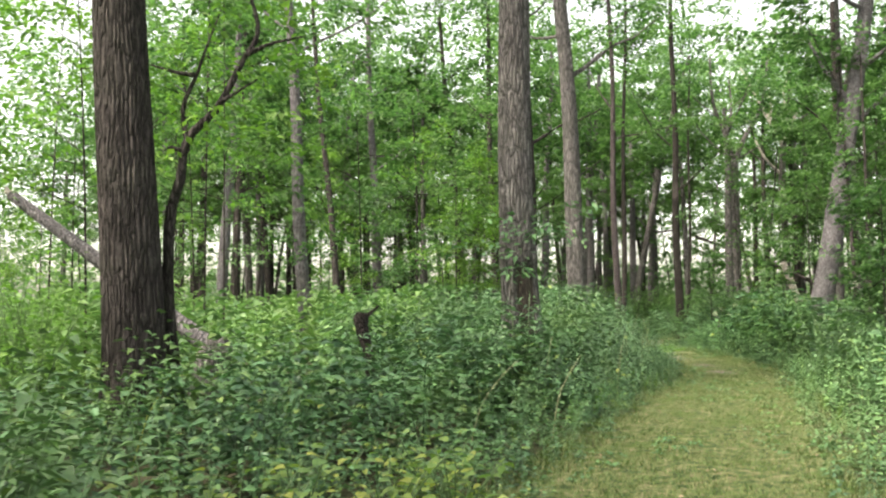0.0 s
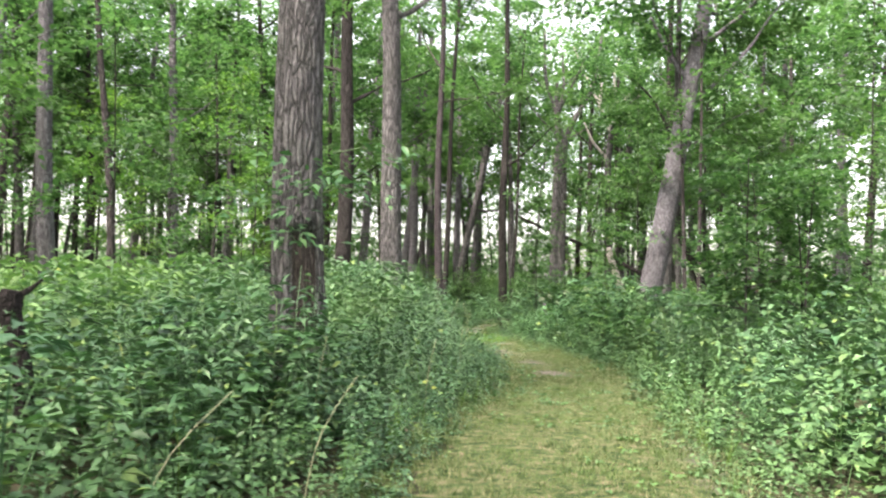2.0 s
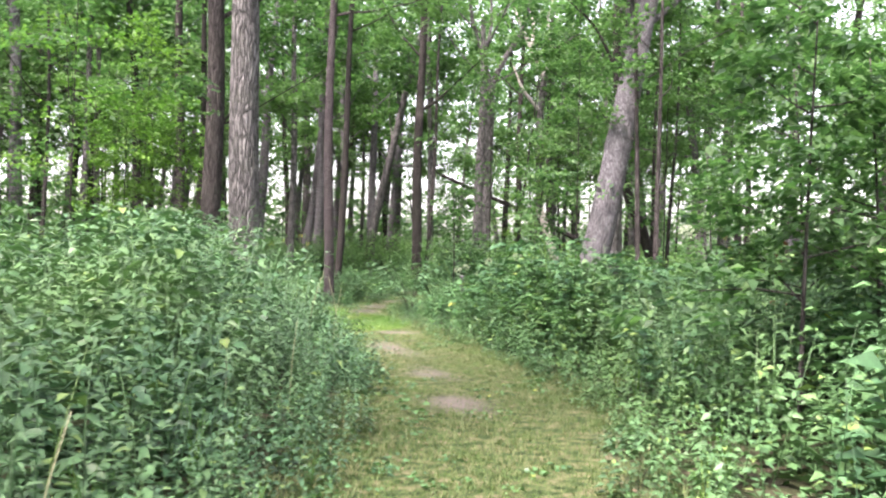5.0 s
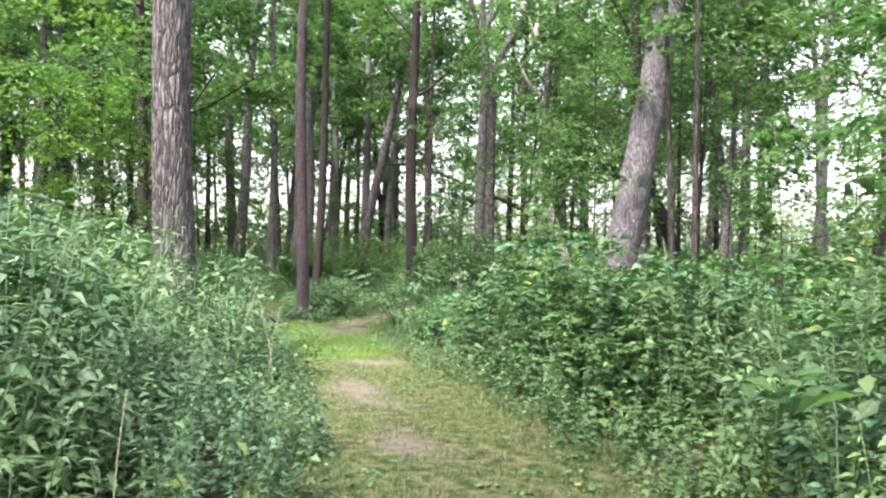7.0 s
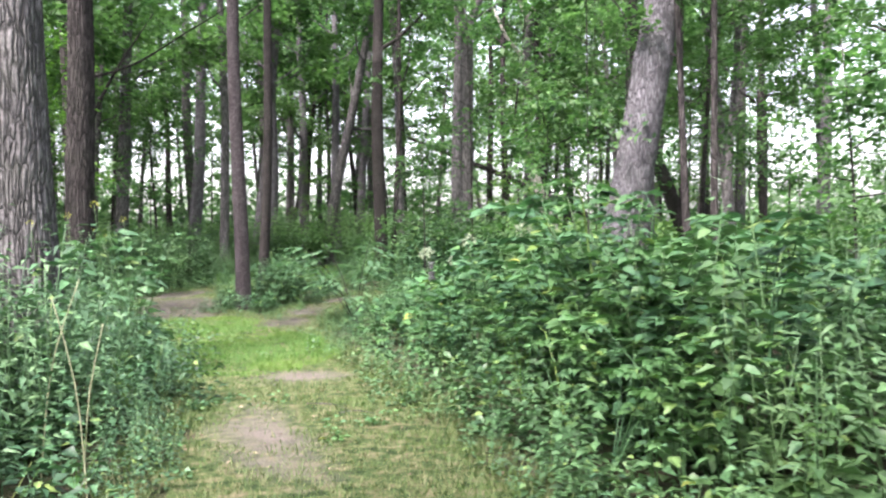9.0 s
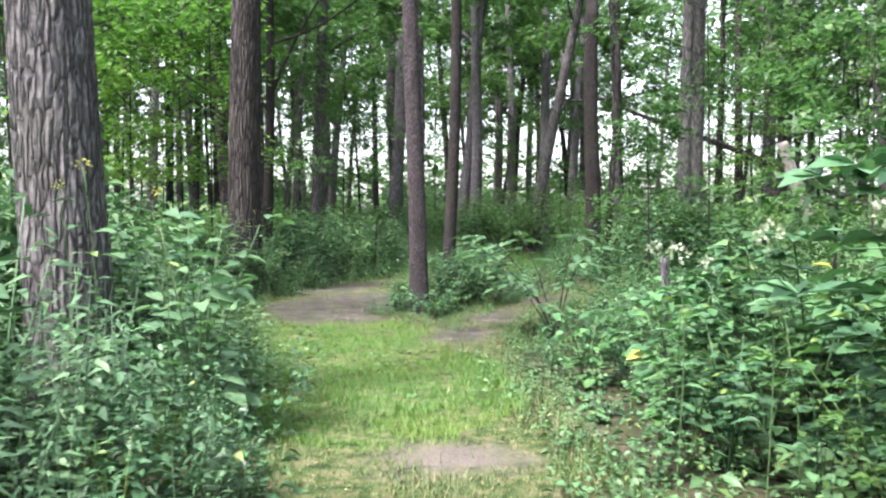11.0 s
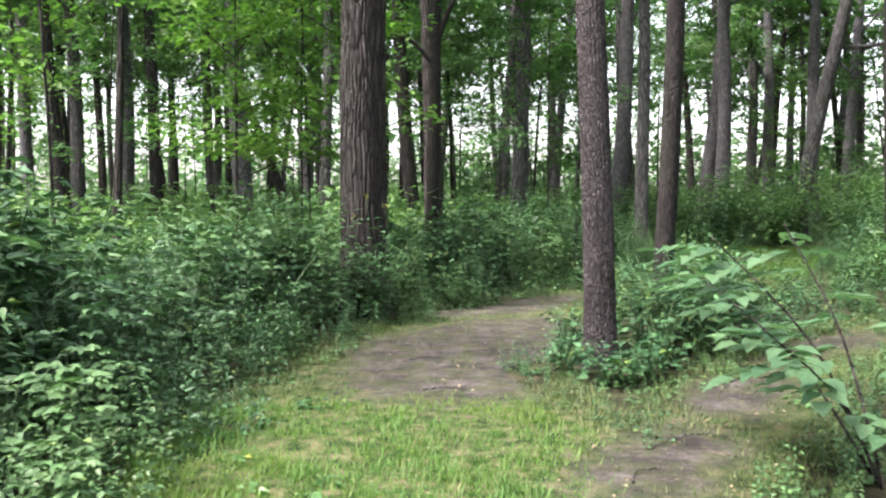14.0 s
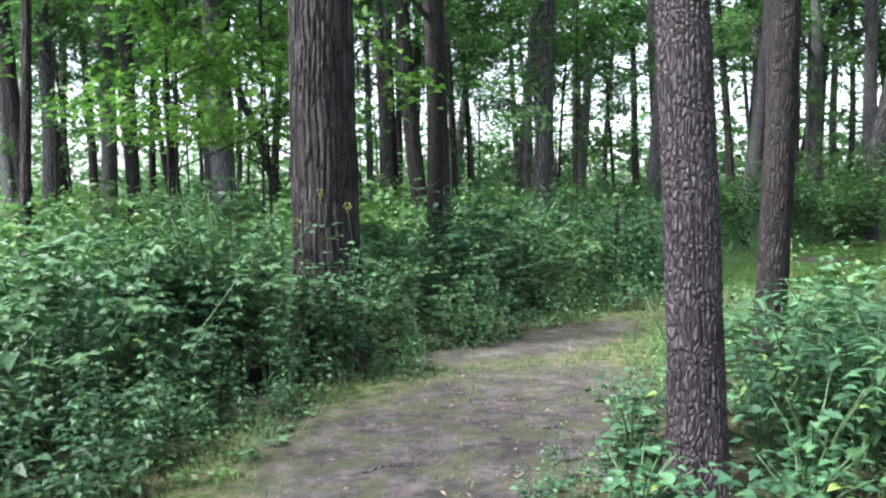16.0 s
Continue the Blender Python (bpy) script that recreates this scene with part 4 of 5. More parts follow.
sow("herb_thicket", "thick stand of broad-leaved woodland herbs", COARSE, M_HERB, rng, 8.8, 0.8, 4.0, only=lambda x, y: ~(raspberry_zone(x, y) & (np.sin(x * 57 + y * 91) > -0.4)))
sow("raspberry_bank", "bank of raspberry canes with broad layered leaves", RASP, M_RASP, rng, 7.2, 0.35, 3.4, 0.98, (5.5, 11, 14.6, 26), spread=0.2, only=lambda x, y: raspberry_zone(x, y) & ((y > 18.2 + 0.6 * (x - 7.5)) | (x < 6.7)))
sow("goldenrod_clearing", "open stand of tall pale goldenrod and weeds", TALL_FINE, M_TALL, rng, 13, 0.5, 6.0, 0.98, (6.3, 13, 13.0, 22), spread=0.14, only=lambda x, y: (y < 18.2 + 0.6 * (x - 7.5)) & (x > 6.6) & (y > 14.9))
sow("bramble_bank", "bank of bramble canes with layered leaves by the dirt", RASP, M_TALL, rng, 7.0, 0.1, 2.6, 1.0, (-2, 4.9, 23.5, 36), spread=0.2)
sow("raspberry_drift", "drift of raspberry canes with layered leaves near the oak", RASP, M_RASP, rng, 3.0, 0.2, 2.4, 1.0, (-4, 2.6, 3.0, 12), spread=0.2)
sow("goldenrod_thicket", "tall goldenrod and weeds standing in a drift", TALL, M_TALL, rng, 7, 0.9, 5.0, 1.08, spread=0.12, only=lambda x, y: drift(x, y, 0.4, 0.0))
sow("bramble_thicket", "arching bramble canes with yellowish green leaves", BRAMBLE, M_BRAMBLE, rng, 1.2, 0.5, 6.0, 0.85, only=lambda x, y: drift(x, y, 2.2, 0.1))
# farther herbs take the paler leaves in place of stronger light there
sow("wood_herbs", "green undergrowth spreading beneath the trees", FAR, M_SUN_TONE, rng, 4.2, 4.0, 12.0, 1.0, (-16, 26, -3, 60))
sow("far_undergrowth", "green undergrowth deep in the wood", FAR, M_SUN_TONE, rng, 0.72, 12.0, 60.0, 1.15, (-38, 50, -6, 84))
sow("rear_undergrowth", "green undergrowth along the trail behind", FAR, M_HERB, rng, 1.3, 0.1, 14.0, 0.9, (-20, 24, -16, 30), hidden=True)
sow("tall_grass_tufts", "tufts of tall grass along the trail's edge", TUFT, M_LUSH, rng, 2.2, -0.02, 0.6, 0.75, category="grass", only=lambda x, y: (y < 25) | (y > 35))

sow("trail_weeds", "small flat weeds growing in the mown turf", COVER, M_BRAMBLE, rng, 9, -3.0, -0.02, 0.13, spread=0.5, only=lambda x, y: (bareness(x, y) < 0.02) & (drift(x * 3, y * 3, 1.0, -0.2)), category="weeds")

# ---- grass of the trail ----


def lawn(name, label, mat, density, height, rng, keep):
    n = int(density * 20 * 58)
    x, y = rng.uniform(-4, 11, n), rng.uniform(-2, 46, n)
    d = off_trail(x, y)
    near = np.clip(1.25 - (y - 0) / 60, 0.4, 1)
    turf = clumps(x, y, 0.11, 5) * 0.5 + clumps(x, y, 0.3, 6) * 0.3 + clumps(x, y, 0.9, 9) * 0.2
    m = (d < 0.2) & keep(x, y) & (rng.uniform(0, 1, n) < near) & (rng.uniform(0, 1, n) < 0.2 + 1.0 * smooth(0.3, 0.66, turf))
    x, y = x[m], y[m]
    n = len(x)
    a, h = rng.uniform(0, 6.28, n), height * np.exp(rng.normal(0, 0.35, n)) * (1 + 0.6 * np.sin(x * 7 + 2 * np.sin(y * 5)) * np.sin(y * 6)) * (1 + 1.2 * smooth(-0.25, 0.05, d[m]))
    w, r = rng.uniform(0.0016, 0.0042, n), rng.uniform(0.3, 1.1, n) * h
    z = ground_z(x, y) + 0.012
    s, c = np.sin(a), np.cos(a)
    v = np.stack([np.stack([x - s * w, y + c * w, z], 1), np.stack([x + s * w, y - c * w, z], 1),
                  np.stack([x + c * r, y + s * r, z + h], 1)], 1).reshape(-1, 3)
    f = np.arange(n * 3).reshape(-1, 3)
    tagged(new(name, mesh_of(name, v, f, mat)), label, "grass", kind="stuff")


def lush_zone(x, y):
    e = np.minimum(np.hypot((x - 4.9) / 1.4, (y - 26.4) / 1.9), np.hypot((x - 5.5) / 1.1, (y - 24.3) / 1.9))
    return (e + 0.5 * ragged(x, y) < 1.0) | (y > 37)


lawn("mown_grass", "short mown grass, half yellowed, on the trail", M_GRASS, 2600, 0.025, rng, lambda x, y: (rng.uniform(0, 1, len(x)) > 0.1 + 0.85 * smooth(-0.12, 0.25, bareness(x, y))) & ~lush_zone(x, y))
lawn("lush_grass", "brighter green grass where the trail opens out", M_LUSH, 4200, 0.031, rng, lambda x, y: (rng.uniform(0, 1, len(x)) > 0.05 + 0.92 * smooth(-0.12, 0.2, bareness(x, y))) & lush_zone(x, y))

# ---- single things along the way ----
rng = np.random.default_rng(33)


def at_ground(ob, x, y, turn=0):
    ob.matrix_basis = pose(x, y, float(ground_z(x, y)), 0, 0, turn)
    return ob


def bent(points, n=14):
    """A smooth line through a few points."""
    p = np.array(points, float)
    t = np.linspace(0, len(p) - 1, n)
    i = np.minimum(t.astype(int), len(p) - 2)
    u = (t - i)[:, None]
    prev, nxt = p[np.maximum(i - 1, 0)], p[np.minimum(i + 2, len(p) - 1)]
    a, b = p[i], p[i + 1]
    return 0.5 * (2 * a + (b - prev) * u + (2 * prev - 5 * a + 4 * b - nxt) * u ** 2 + (3 * a - prev - 3 * b + nxt) * u ** 3)


# charred snag with a broken top
snag_line = bent([(0.05, 0, -0.1), (0.06, 0, 0.5), (0.0, 0, 0.85), (-0.06, 0, 1.1), (-0.05, 0, 1.24)], 16)
snag = tagged(new("charred_snag", mesh_of("charred_snag", *tube(snag_line, np.interp(np.linspace(0, 1, 16), (0, 0.5, 0.85, 1), (0.085, 0.06, 0.085, 0.075)), 18, 0.12, rng), M_CHAR, True)),
              "short black rotten snag with a broken top", "stump")
v, f = tube(bent([(-0.02, 0, 1.2), (0.05, 0, 1.24), (0.14, 0, 1.32)], 6), np.linspace(0.035, 0.008, 6), 7, 0.1, rng)
child("splinter", mesh_of("splinter", v, f, M_CHAR, True), snag)
at_ground(snag, -0.88, 9.84)

# fallen log leaning behind the thick oak, and the heap at its foot
log_line = bent([(-2.85, 10.9, 0.72), (-3.4, 11.05, 1.1), (-4.55, 11.5, 1.88), (-6.05, 12.0, 2.88)], 20)
log = tagged(new("fallen_log", mesh_of("fallen_log", *tube(log_line, np.linspace(0.13, 0.075, 20), 20, 0.07, rng), M_BARK_LIGHT, True)), "grey fallen log lying up slantwise behind the oak", "log")
child("snapped_end", mesh_of("snapped_end", *tube([log_line[-1], log_line[-1] + (-0.06, 0.01, 0.06), log_line[-1] + (-0.1, 0.02, 0.13)], (0.07, 0.05, 0.01), 9, 0.3, rng), M_DEAD), log, "pale splintered end")
heap = tube(bent([(0, 0, -0.1), (0.03, 0, 0.45), (0.1, 0.02, 0.75), (0.12, 0.05, 0.92)], 10), np.interp(np.linspace(0, 1, 10), (0, 0.7, 1), (0.24, 0.2, 0.1)), 22, 0.16, rng)
at_ground(tagged(new("rotten_stump", mesh_of("rotten_stump", *heap, M_BARK, True)), "grey crumbling stump beside the thick oak", "stump"), -2.95, 10.85)

# crooked young tree growing from behind the oak
crooked = tagged(new("crooked_young_tree"), "crooked dark young tree with forked limbs and sparse leaves", "tree")
stem_line = bent([(-3.0, 9.95, 0), (-3.12, 9.8, 1.2), (-3.06, 9.6, 2.25), (-2.92, 9.5, 2.7), (-2.84, 9.5, 3.15), (-2.52, 9.5, 3.5), (-2.25, 9.5, 4.0), (-2.07, 9.55, 4.4), (-2.2, 9.6, 4.9)], 30)
child("trunk", mesh_of("trunk", *tube(stem_line, np.linspace(0.075, 0.02, 30), 10, 0.05, rng), M_BARK_DARK, True), crooked)
side_lines = (bent([(-2.84, 9.5, 3.1), (-2.88, 9.45, 3.5), (-2.72, 9.4, 3.85), (-2.6, 9.4, 4.2), (-2.45, 9.4, 4.6)], 14), bent([(-2.86, 9.5, 3.0), (-3.0, 9.4, 3.05), (-3.05, 9.35, 3.0)], 6),
              bent([(-2.72, 9.4, 3.85), (-2.95, 9.35, 3.88), (-3.2, 9.3, 3.95)], 8), bent([(-2.5, 9.5, 3.55), (-2.3, 9.3, 3.6), (-2.0, 9.2, 3.75)], 8), bent([(-2.2, 9.5, 4.1), (-1.9, 9.4, 4.2), (-1.5, 9.3, 4.25)], 8))
for line in side_lines:
    child("limb", mesh_of("limb", *tube(line, np.linspace(0.034, 0.008, len(line)), 7), M_BARK_DARK, True), crooked)
pieces = []
for _ in range(46):
    c = np.array((rng.uniform(-3.0, -1.3), rng.uniform(9.0, 10.4), rng.uniform(3.0, 5.2)))
    pieces += spray(rng, c, rng.normal(0, 1, 3), 14, 0.35, 0.11)
child("crown", mesh_of("crown", *join(pieces), M_BRIGHT), crooked, "bright green small leaves")

# leaning dead pole in the distance
pole_line = bent([(14.75, 51.2, 5.4), (16.4, 49.4, 4.4), (18.4, 47.6, 3.3), (22.2, 44.4, 0.9)], 16)
pole = tagged(new("fallen_pole", mesh_of("fallen_pole", *tube(pole_line, np.linspace(0.07, 0.13, 16), 10, 0.05, rng), M_BARK_DARK, True)), "thin fallen trunk propped slantwise against a tree", "log")
stand(14.7, 51.6, 0.38, rng)

# dead tree with bleached bare limbs, and the heavy fork of the big forked tree
dead = tagged(new("dead_tree"), "bleached dead tree with bare forked limbs", "tree")
dead_line = bent([(0, 0, -0.1), (0.1, 0, 4), (0.0, 0, 8), (0.2, 0, 10.4)], 14)
child("trunk", mesh_of("trunk", *tube(dead_line, np.linspace(0.24, 0.16, 14), 14, 0.04, rng), M_BARK, True), dead)
for line in (((0.2, 0, 10.0), (-0.6, 0, 11.6), (-1.6, 0, 13.6), (-2.2, 0, 14.8)), ((0.2, 0, 10.2), (0.6, 0.3, 11.8), (0.4, 0.3, 13.4), (0.9, 0.3, 15)), ((0.4, 0.2, 11.2), (1.3, 0.2, 12.4), (1.6, 0, 14)), ((-0.6, 0, 11.6), (-0.5, 0, 12.8), (-0.9, 0, 14.4)), ((0.1, 0, 8.4), (-0.9, 0, 9.4), (-1.5, 0, 10.6))):
    child("limb", mesh_of("limb", *tube(bent(line, 10), np.linspace(0.12, 0.03, 10), 8, 0.04, rng), M_DEAD, True), dead)
at_ground(dead, 19.6, 49.4)
fork = tagged(new("forked_snag"), "grey tree forking into two heavy limbs", "tree")
for name, line, r0, r1 in (("trunk", ((0, 0, -0.1), (0.05, 0, 4), (0.1, 0, 8.6)), 0.24, 0.2), ("limb", ((0.1, 0, 8.4), (0.6, 0, 9.6), (1.6, 0, 11.4), (2.0, 0, 14)), 0.15, 0.07), ("limb", ((0.1, 0, 8.4), (-0.3, 0, 9.8), (-0.9, 0, 11.6), (-1.0, 0, 14)), 0.13, 0.06), ("limb", ((-0.3, 0, 9.8), (0.1, 0.2, 11.2), (0.0, 0.2, 13)), 0.08, 0.04)):
    child(name, mesh_of(name, *tube(bent(line, 14), np.linspace(r0, r1, 14), 14, 0.05, rng), M_BARK, True), fork)
at_ground(fork, 14.9, 43.9)

bleached = tagged(new("bleached_log", mesh_of("bleached_log", *tube(bent([(16.4, 38.9, 0.2), (15.9, 38.9, 1.6), (15.6, 38.9, 2.4), (15.35, 38.9, 3.1)], 14), np.linspace(0.19, 0.13, 14), 12, 0.06, rng), M_DEAD, True)), "white barkless dead trunk leaning among the trees", "log")

# a dark limb slanting across the wood on the far side
slant = tagged(new("slanting_tree"), "dark thin tree leaning far over among the trunks", "tree")
child("trunk", mesh_of("trunk", *tube(bent([(0, 0, -0.1), (-1.0, 0, 2.6), (-2.1, 0, 5.4), (-3.4, 0, 9.0)], 16), np.linspace(0.17, 0.06, 16), 10, 0.06, rng), M_BARK_DARK, True), slant)
child("limb", mesh_of("limb", *tube(bent([(-2.1, 0, 5.4), (-1.9, 0.2, 6.6), (-2.3, 0.2, 8.4)], 10), np.linspace(0.06, 0.02, 10), 7), M_BARK_DARK, True), slant)
at_ground(slant, -4.1, 48.0)

# dark crooked tree that crosses behind the large leaning one
crossing = tagged(new("crooked_dark_tree"), "dark crooked tree crossing behind the large leaning trunk", "tree")
child("trunk", mesh_of("trunk", *tube(bent([(17.3, 33, 0.1), (16.3, 33, 2.4), (15.65, 33, 4.1), (15.3, 33, 8.2), (15.3, 33, 13)], 26), np.linspace(0.2, 0.09, 26), 14, 0.06, rng), M_BARK_BLACK, True), crossing)
for line in (((15.4, 33, 7.0), (14.6, 33, 8.4), (13.6, 33, 9.2)), ((15.3, 33, 9.4), (16.2, 33.2, 10.4), (16.8, 33.2, 12))):
    child("limb", mesh_of("limb", *tube(bent(line, 10), np.linspace(0.07, 0.02, 10), 8, 0.05, rng), M_BARK_BLACK, True), crossing)

# the fork and the low side limb of the black walnut
for line, r in ((((0, 0, 3.75), (0.3, 0.05, 4.5), (0.75, 0.1, 5.4), (1.5, 0.1, 6.6)), 0.06), (((0, 0, 3.55), (-0.35, -0.1, 3.95), (-0.8, -0.15, 4.05), (-1.5, -0.2, 4.2)), 0.04)):
    child("limb", mesh_of("limb", *tube(bent(line, 12), np.linspace(r, 0.015, 12), 8, 0.04, rng), M_BARK_BLACK, True), walnut)

# leafy sprigs on the hollow tree and around bases
sprig = tagged(new("climbing_vine"), "green vine sprigs clinging to the hollow tree", "vine")
for k in range(9):
    a, z = rng.uniform(-2.9, -0.3), rng.uniform(1.6, 2.75)
    p = np.array((1.12 + 0.29 * math.cos(a), 12.35 + 0.29 * math.sin(a), z))
    line = [p, p + (0.3 * math.cos(a), 0.25 * math.sin(a), 0.06), p + (0.68 * math.cos(a), 0.5 * math.sin(a), -0.02)]
    shoot = child("shoot", mesh_of("shoot", *tube(line, (0.008, 0.006, 0.003), 5), M_STEM), sprig)
    child("leaves", mesh_of("leaves", *join(spray(rng, line[1], line[2] - line[0], 24, 0.5, 0.13, 0.42)), M_BRAMBLE), shoot)



def bush(name, label, x, y, height, spread, leaves, size, mat, stems=5, category="bush", narrow=0.62, fine=True, group="", arch=np.zeros(3)):
    """A leafy bush of several stems, each with its own leaves."""
    root = tagged(new(name), label, category, group)
    pieces = []
    for k in range(stems):
        a = k * 2.4 + rng.uniform(-0.4, 0.4)
        top = np.array((spread * math.cos(a) * rng.uniform(0.3, 1), spread * math.sin(a) * rng.uniform(0.3, 1), height * rng.uniform(0.75, 1.05))) + arch * np.array(rng.uniform(0.4, 1.0))
        line = bent([(0.03 * math.cos(a), 0.03 * math.sin(a), -0.05), top * (0.35, 0.35, 0.5), top], 7)
        child("stem", mesh_of("stem", *tube(line, np.linspace(0.007, 0.003, 7), 5), M_STEM), root)
        for u in np.linspace(0.25, 1.0, max(3, leaves // stems)):
            i = min(int(u * 6), 5)
            p = line[i] + (line[i + 1] - line[i]) * (u * 6 - i)
            b = rng.uniform(0, 6.28)
            d = np.array((math.cos(b), math.sin(b), rng.uniform(-0.2, 0.45)))
            ln = size * rng.uniform(0.6, 1.25) * (1.2 - 0.45 * u)
            pieces.append(leaf(p + d * ln * rng.uniform(0.2, 1.3), d, (rng.normal(0, 0.25), rng.normal(0, 0.25), 1), ln, ln * narrow, fine, rng.uniform(0.1, 0.35)))
    child("leaves", mesh_of("leaves", *join(pieces), mat), root)
    return at_ground(root, x, y)


bush("broadleaf_plant", "tall plant with large pale green leaves overhanging the trail", 4.55, 22.75, 1.25, 0.42, 120, 0.17, M_PALE, 8, "plant", 0.7)


def arching_shrub(x, y, label, canes):
    """A shrub of slanting dark canes that carry flat layers of broad leaves."""
    root = tagged(new("broadleaf_shrub"), label, "shrub")
    for tip, twigs, size in canes:
        tip = np.array(tip, float)
        line = bent([(0, 0, -0.05), tip * (0.4, 0.4, 0.55), tip], 12)
        child("cane", mesh_of("cane", *tube(line, np.linspace(0.009, 0.003, 12), 6), M_BARK_DARK, True), root)
        pieces = []
        for k in range(twigs):
            i = 5 + int(6 * (k + 0.5) / twigs)
            b = math.atan2(tip[1], tip[0]) + (-1) ** k * rng.uniform(0.2, 1.5)
            d = np.array((math.cos(b), math.sin(b), rng.uniform(-0.05, 0.16)))
            ln = rng.uniform(0.16, 0.34)
            for u in (0.25, 0.5, 0.75, 1.0):
                for side in ((-1, 1) if u < 1 else (0,)):
                    e = unit(d + side * 0.9 * np.array((-d[1], d[0], 0)) + (0, 0, rng.normal(-0.05, 0.08)))
                    q = size * rng.uniform(0.75, 1.2)
                    pieces.append(leaf(line[i] + d * ln * u - (0, 0, 0.06 * u * u), e, (rng.normal(0, 0.1), rng.normal(0, 0.1), 1), q, q * 0.66, True, rng.uniform(0.1, 0.3)))
        child("leaves", mesh_of("leaves", *join(pieces), M_PALE), root, "broad soft green leaves in flat layers")
    return at_ground(root, x, y)


arching_shrub(7.35, 26.75, "shrub with slanting canes and broad flat green leaves", (((-0.75, 0.05, 1.12), 9, 0.13), ((-0.85, 0.6, 0.95), 8, 0.12), ((-0.6, -0.45, 0.78), 6, 0.13), ((-0.3, 0.9, 1.15), 8, 0.12), ((0.3, 0.3, 1.2), 8, 0.13), ((0.25, -0.4, 1.0), 7, 0.13)))

for x, y, h, n, s in ((7.35, 22.9, 0.85, 110, 0.14), (7.75, 23.7, 0.95, 110, 0.14), (7.1, 24.2, 0.6, 70, 0.13), (8.0, 22.5, 1.1, 120, 0.14), (7.5, 19.0, 1.3, 300, 0.11)):
    bush("maple_seedling_clump", "clump of bright broad-leaved seedlings at the trail's edge", x, y, h, 0.45, n, s, M_BRAMBLE if y > 22 else M_RASP, 6, "shrub", 0.85, group="seedling clumps")
bush("dark_tall_bush", "tall dark green bushy sapling among the weeds", 7.7, 19.9, 1.55, 0.6, 480, 0.11, M_RASP, 12, "bush")
bush("leafy_bush", "dense small-leaved bush against the dark trunk", 2.8, 31.1, 1.35, 0.8, 1300, 0.08, M_HERB, 26, "bush", 0.55)
bush("leafy_bush", "dense small-leaved bush against the dark trunk", 3.55, 31.45, 0.9, 0.5, 520, 0.075, M_HERB, 12, "bush", 0.55)
for x, y, h in ((-4.25, 9.2, 1.6), (-4.9, 10.2, 1.85), (-4.0, 8.5, 1.35), (-5.5, 11.0, 2.1), (-4.6, 8.9, 1.5)):
    bush("lime_green_bush", "lime-green leafy bush near the thick oak", x, y, h, 0.6, 170, 0.13, M_BRIGHT, 9, "bush", 0.5, group="lime bushes")
for x, y, h in ((6.5, 30.2, 0.75), (6.85, 30.9, 0.8), (6.45, 30.75, 0.7), (7.15, 31.8, 0.75), (6.75, 29.85, 0.75), (7.0, 30.3, 0.8)):
    bush("lance_leaved_plant", "dark green plant with long drooping leaves by the trunks", x, y, h, 0.4, 260, 0.15, M_HERB, 10, "plant", 0.3, group="plants by the slim trees")
for x, y, h, s in ((6.35, 29.0, 0.32, 0.10), (5.75, 28.95, 0.28, 0.10), (6.1, 28.75, 0.25, 0.12), (6.3, 29.75, 0.6, 0.11), (5.7, 29.7, 0.45, 0.10), (6.45, 29.35, 0.5, 0.10), (6.0, 30.1, 0.7, 0.1)):
    bush("ground_ivy_clump", "low bright green clump round the slim tree's foot", x, y, h, 0.28, 130, s * 0.72, M_RASP if y < 29.2 else M_HERB, 9, "plant", 0.75, group="clumps at the slim tree")

for x, y, h, w in ((9.6, 45.2, 1.6, 1.1), (11.2, 45.0, 1.9, 1.2), (12.6, 46.2, 2.2, 1.3), (10.2, 47.0, 2.2, 1.2), (8.6, 47.2, 2.0, 1.1), (13.8, 44.6, 1.9, 1.2), (11.6, 48.5, 2.5, 1.4), (7.4, 46.2, 1.6, 1.0),
                   (12.4, 44.0, 1.7, 1.2), (14.9, 46.4, 2.1, 1.3), (15.6, 44.0, 1.8, 1.2), (9.0, 49.2, 2.2, 1.2), (13.4, 48.6, 2.4, 1.3), (6.2, 48.0, 1.7, 1.1), (11.0, 43.4, 1.3, 1.0), (16.8, 45.6, 2.0, 1.2)):
    bush("bright_green_bush", "bright green leafy bush on the bank beyond the bend", x, y, h, w, 640, 0.17, M_SUN_TONE, 18, "bush", 0.6, False, group="bushes beyond the bend")

for x, y, h in ((-0.7, 4.1, 0.6), (-0.3, 4.4, 0.55), (-0.85, 3.5, 0.6), (-0.1, 5.1, 0.55), (-1.2, 4.0, 0.55), (0.05, 4.6, 0.5), (-0.5, 3.3, 0.5)):
    bush("pale_raspberry", "raspberry canes with yellow-green leaves at the trail's edge", x, y, h, 0.4, 110, 0.09, M_LIME, 8, "shrub", 0.66, group="pale raspberries")

# withered plant
withered = bush("withered_plant", "brown withered plant standing dead among green weeds", 8.35, 15.9, 1.45, 0.14, 46, 0.12, M_RUST, 3, "plant", 0.5)

# rotten post with a seed head behind it
post = tagged(new("rotten_post", mesh_of("rotten_post", *tube(bent([(0, 0, -0.1), (0.01, 0, 0.4), (-0.01, 0, 0.86)], 12), np.linspace(0.055, 0.045, 12), 14, 0.08, rng), M_BARK_LIGHT, True)), "short weathered wooden post among the weeds", "post")
at_ground(post, 8.3, 26.1)


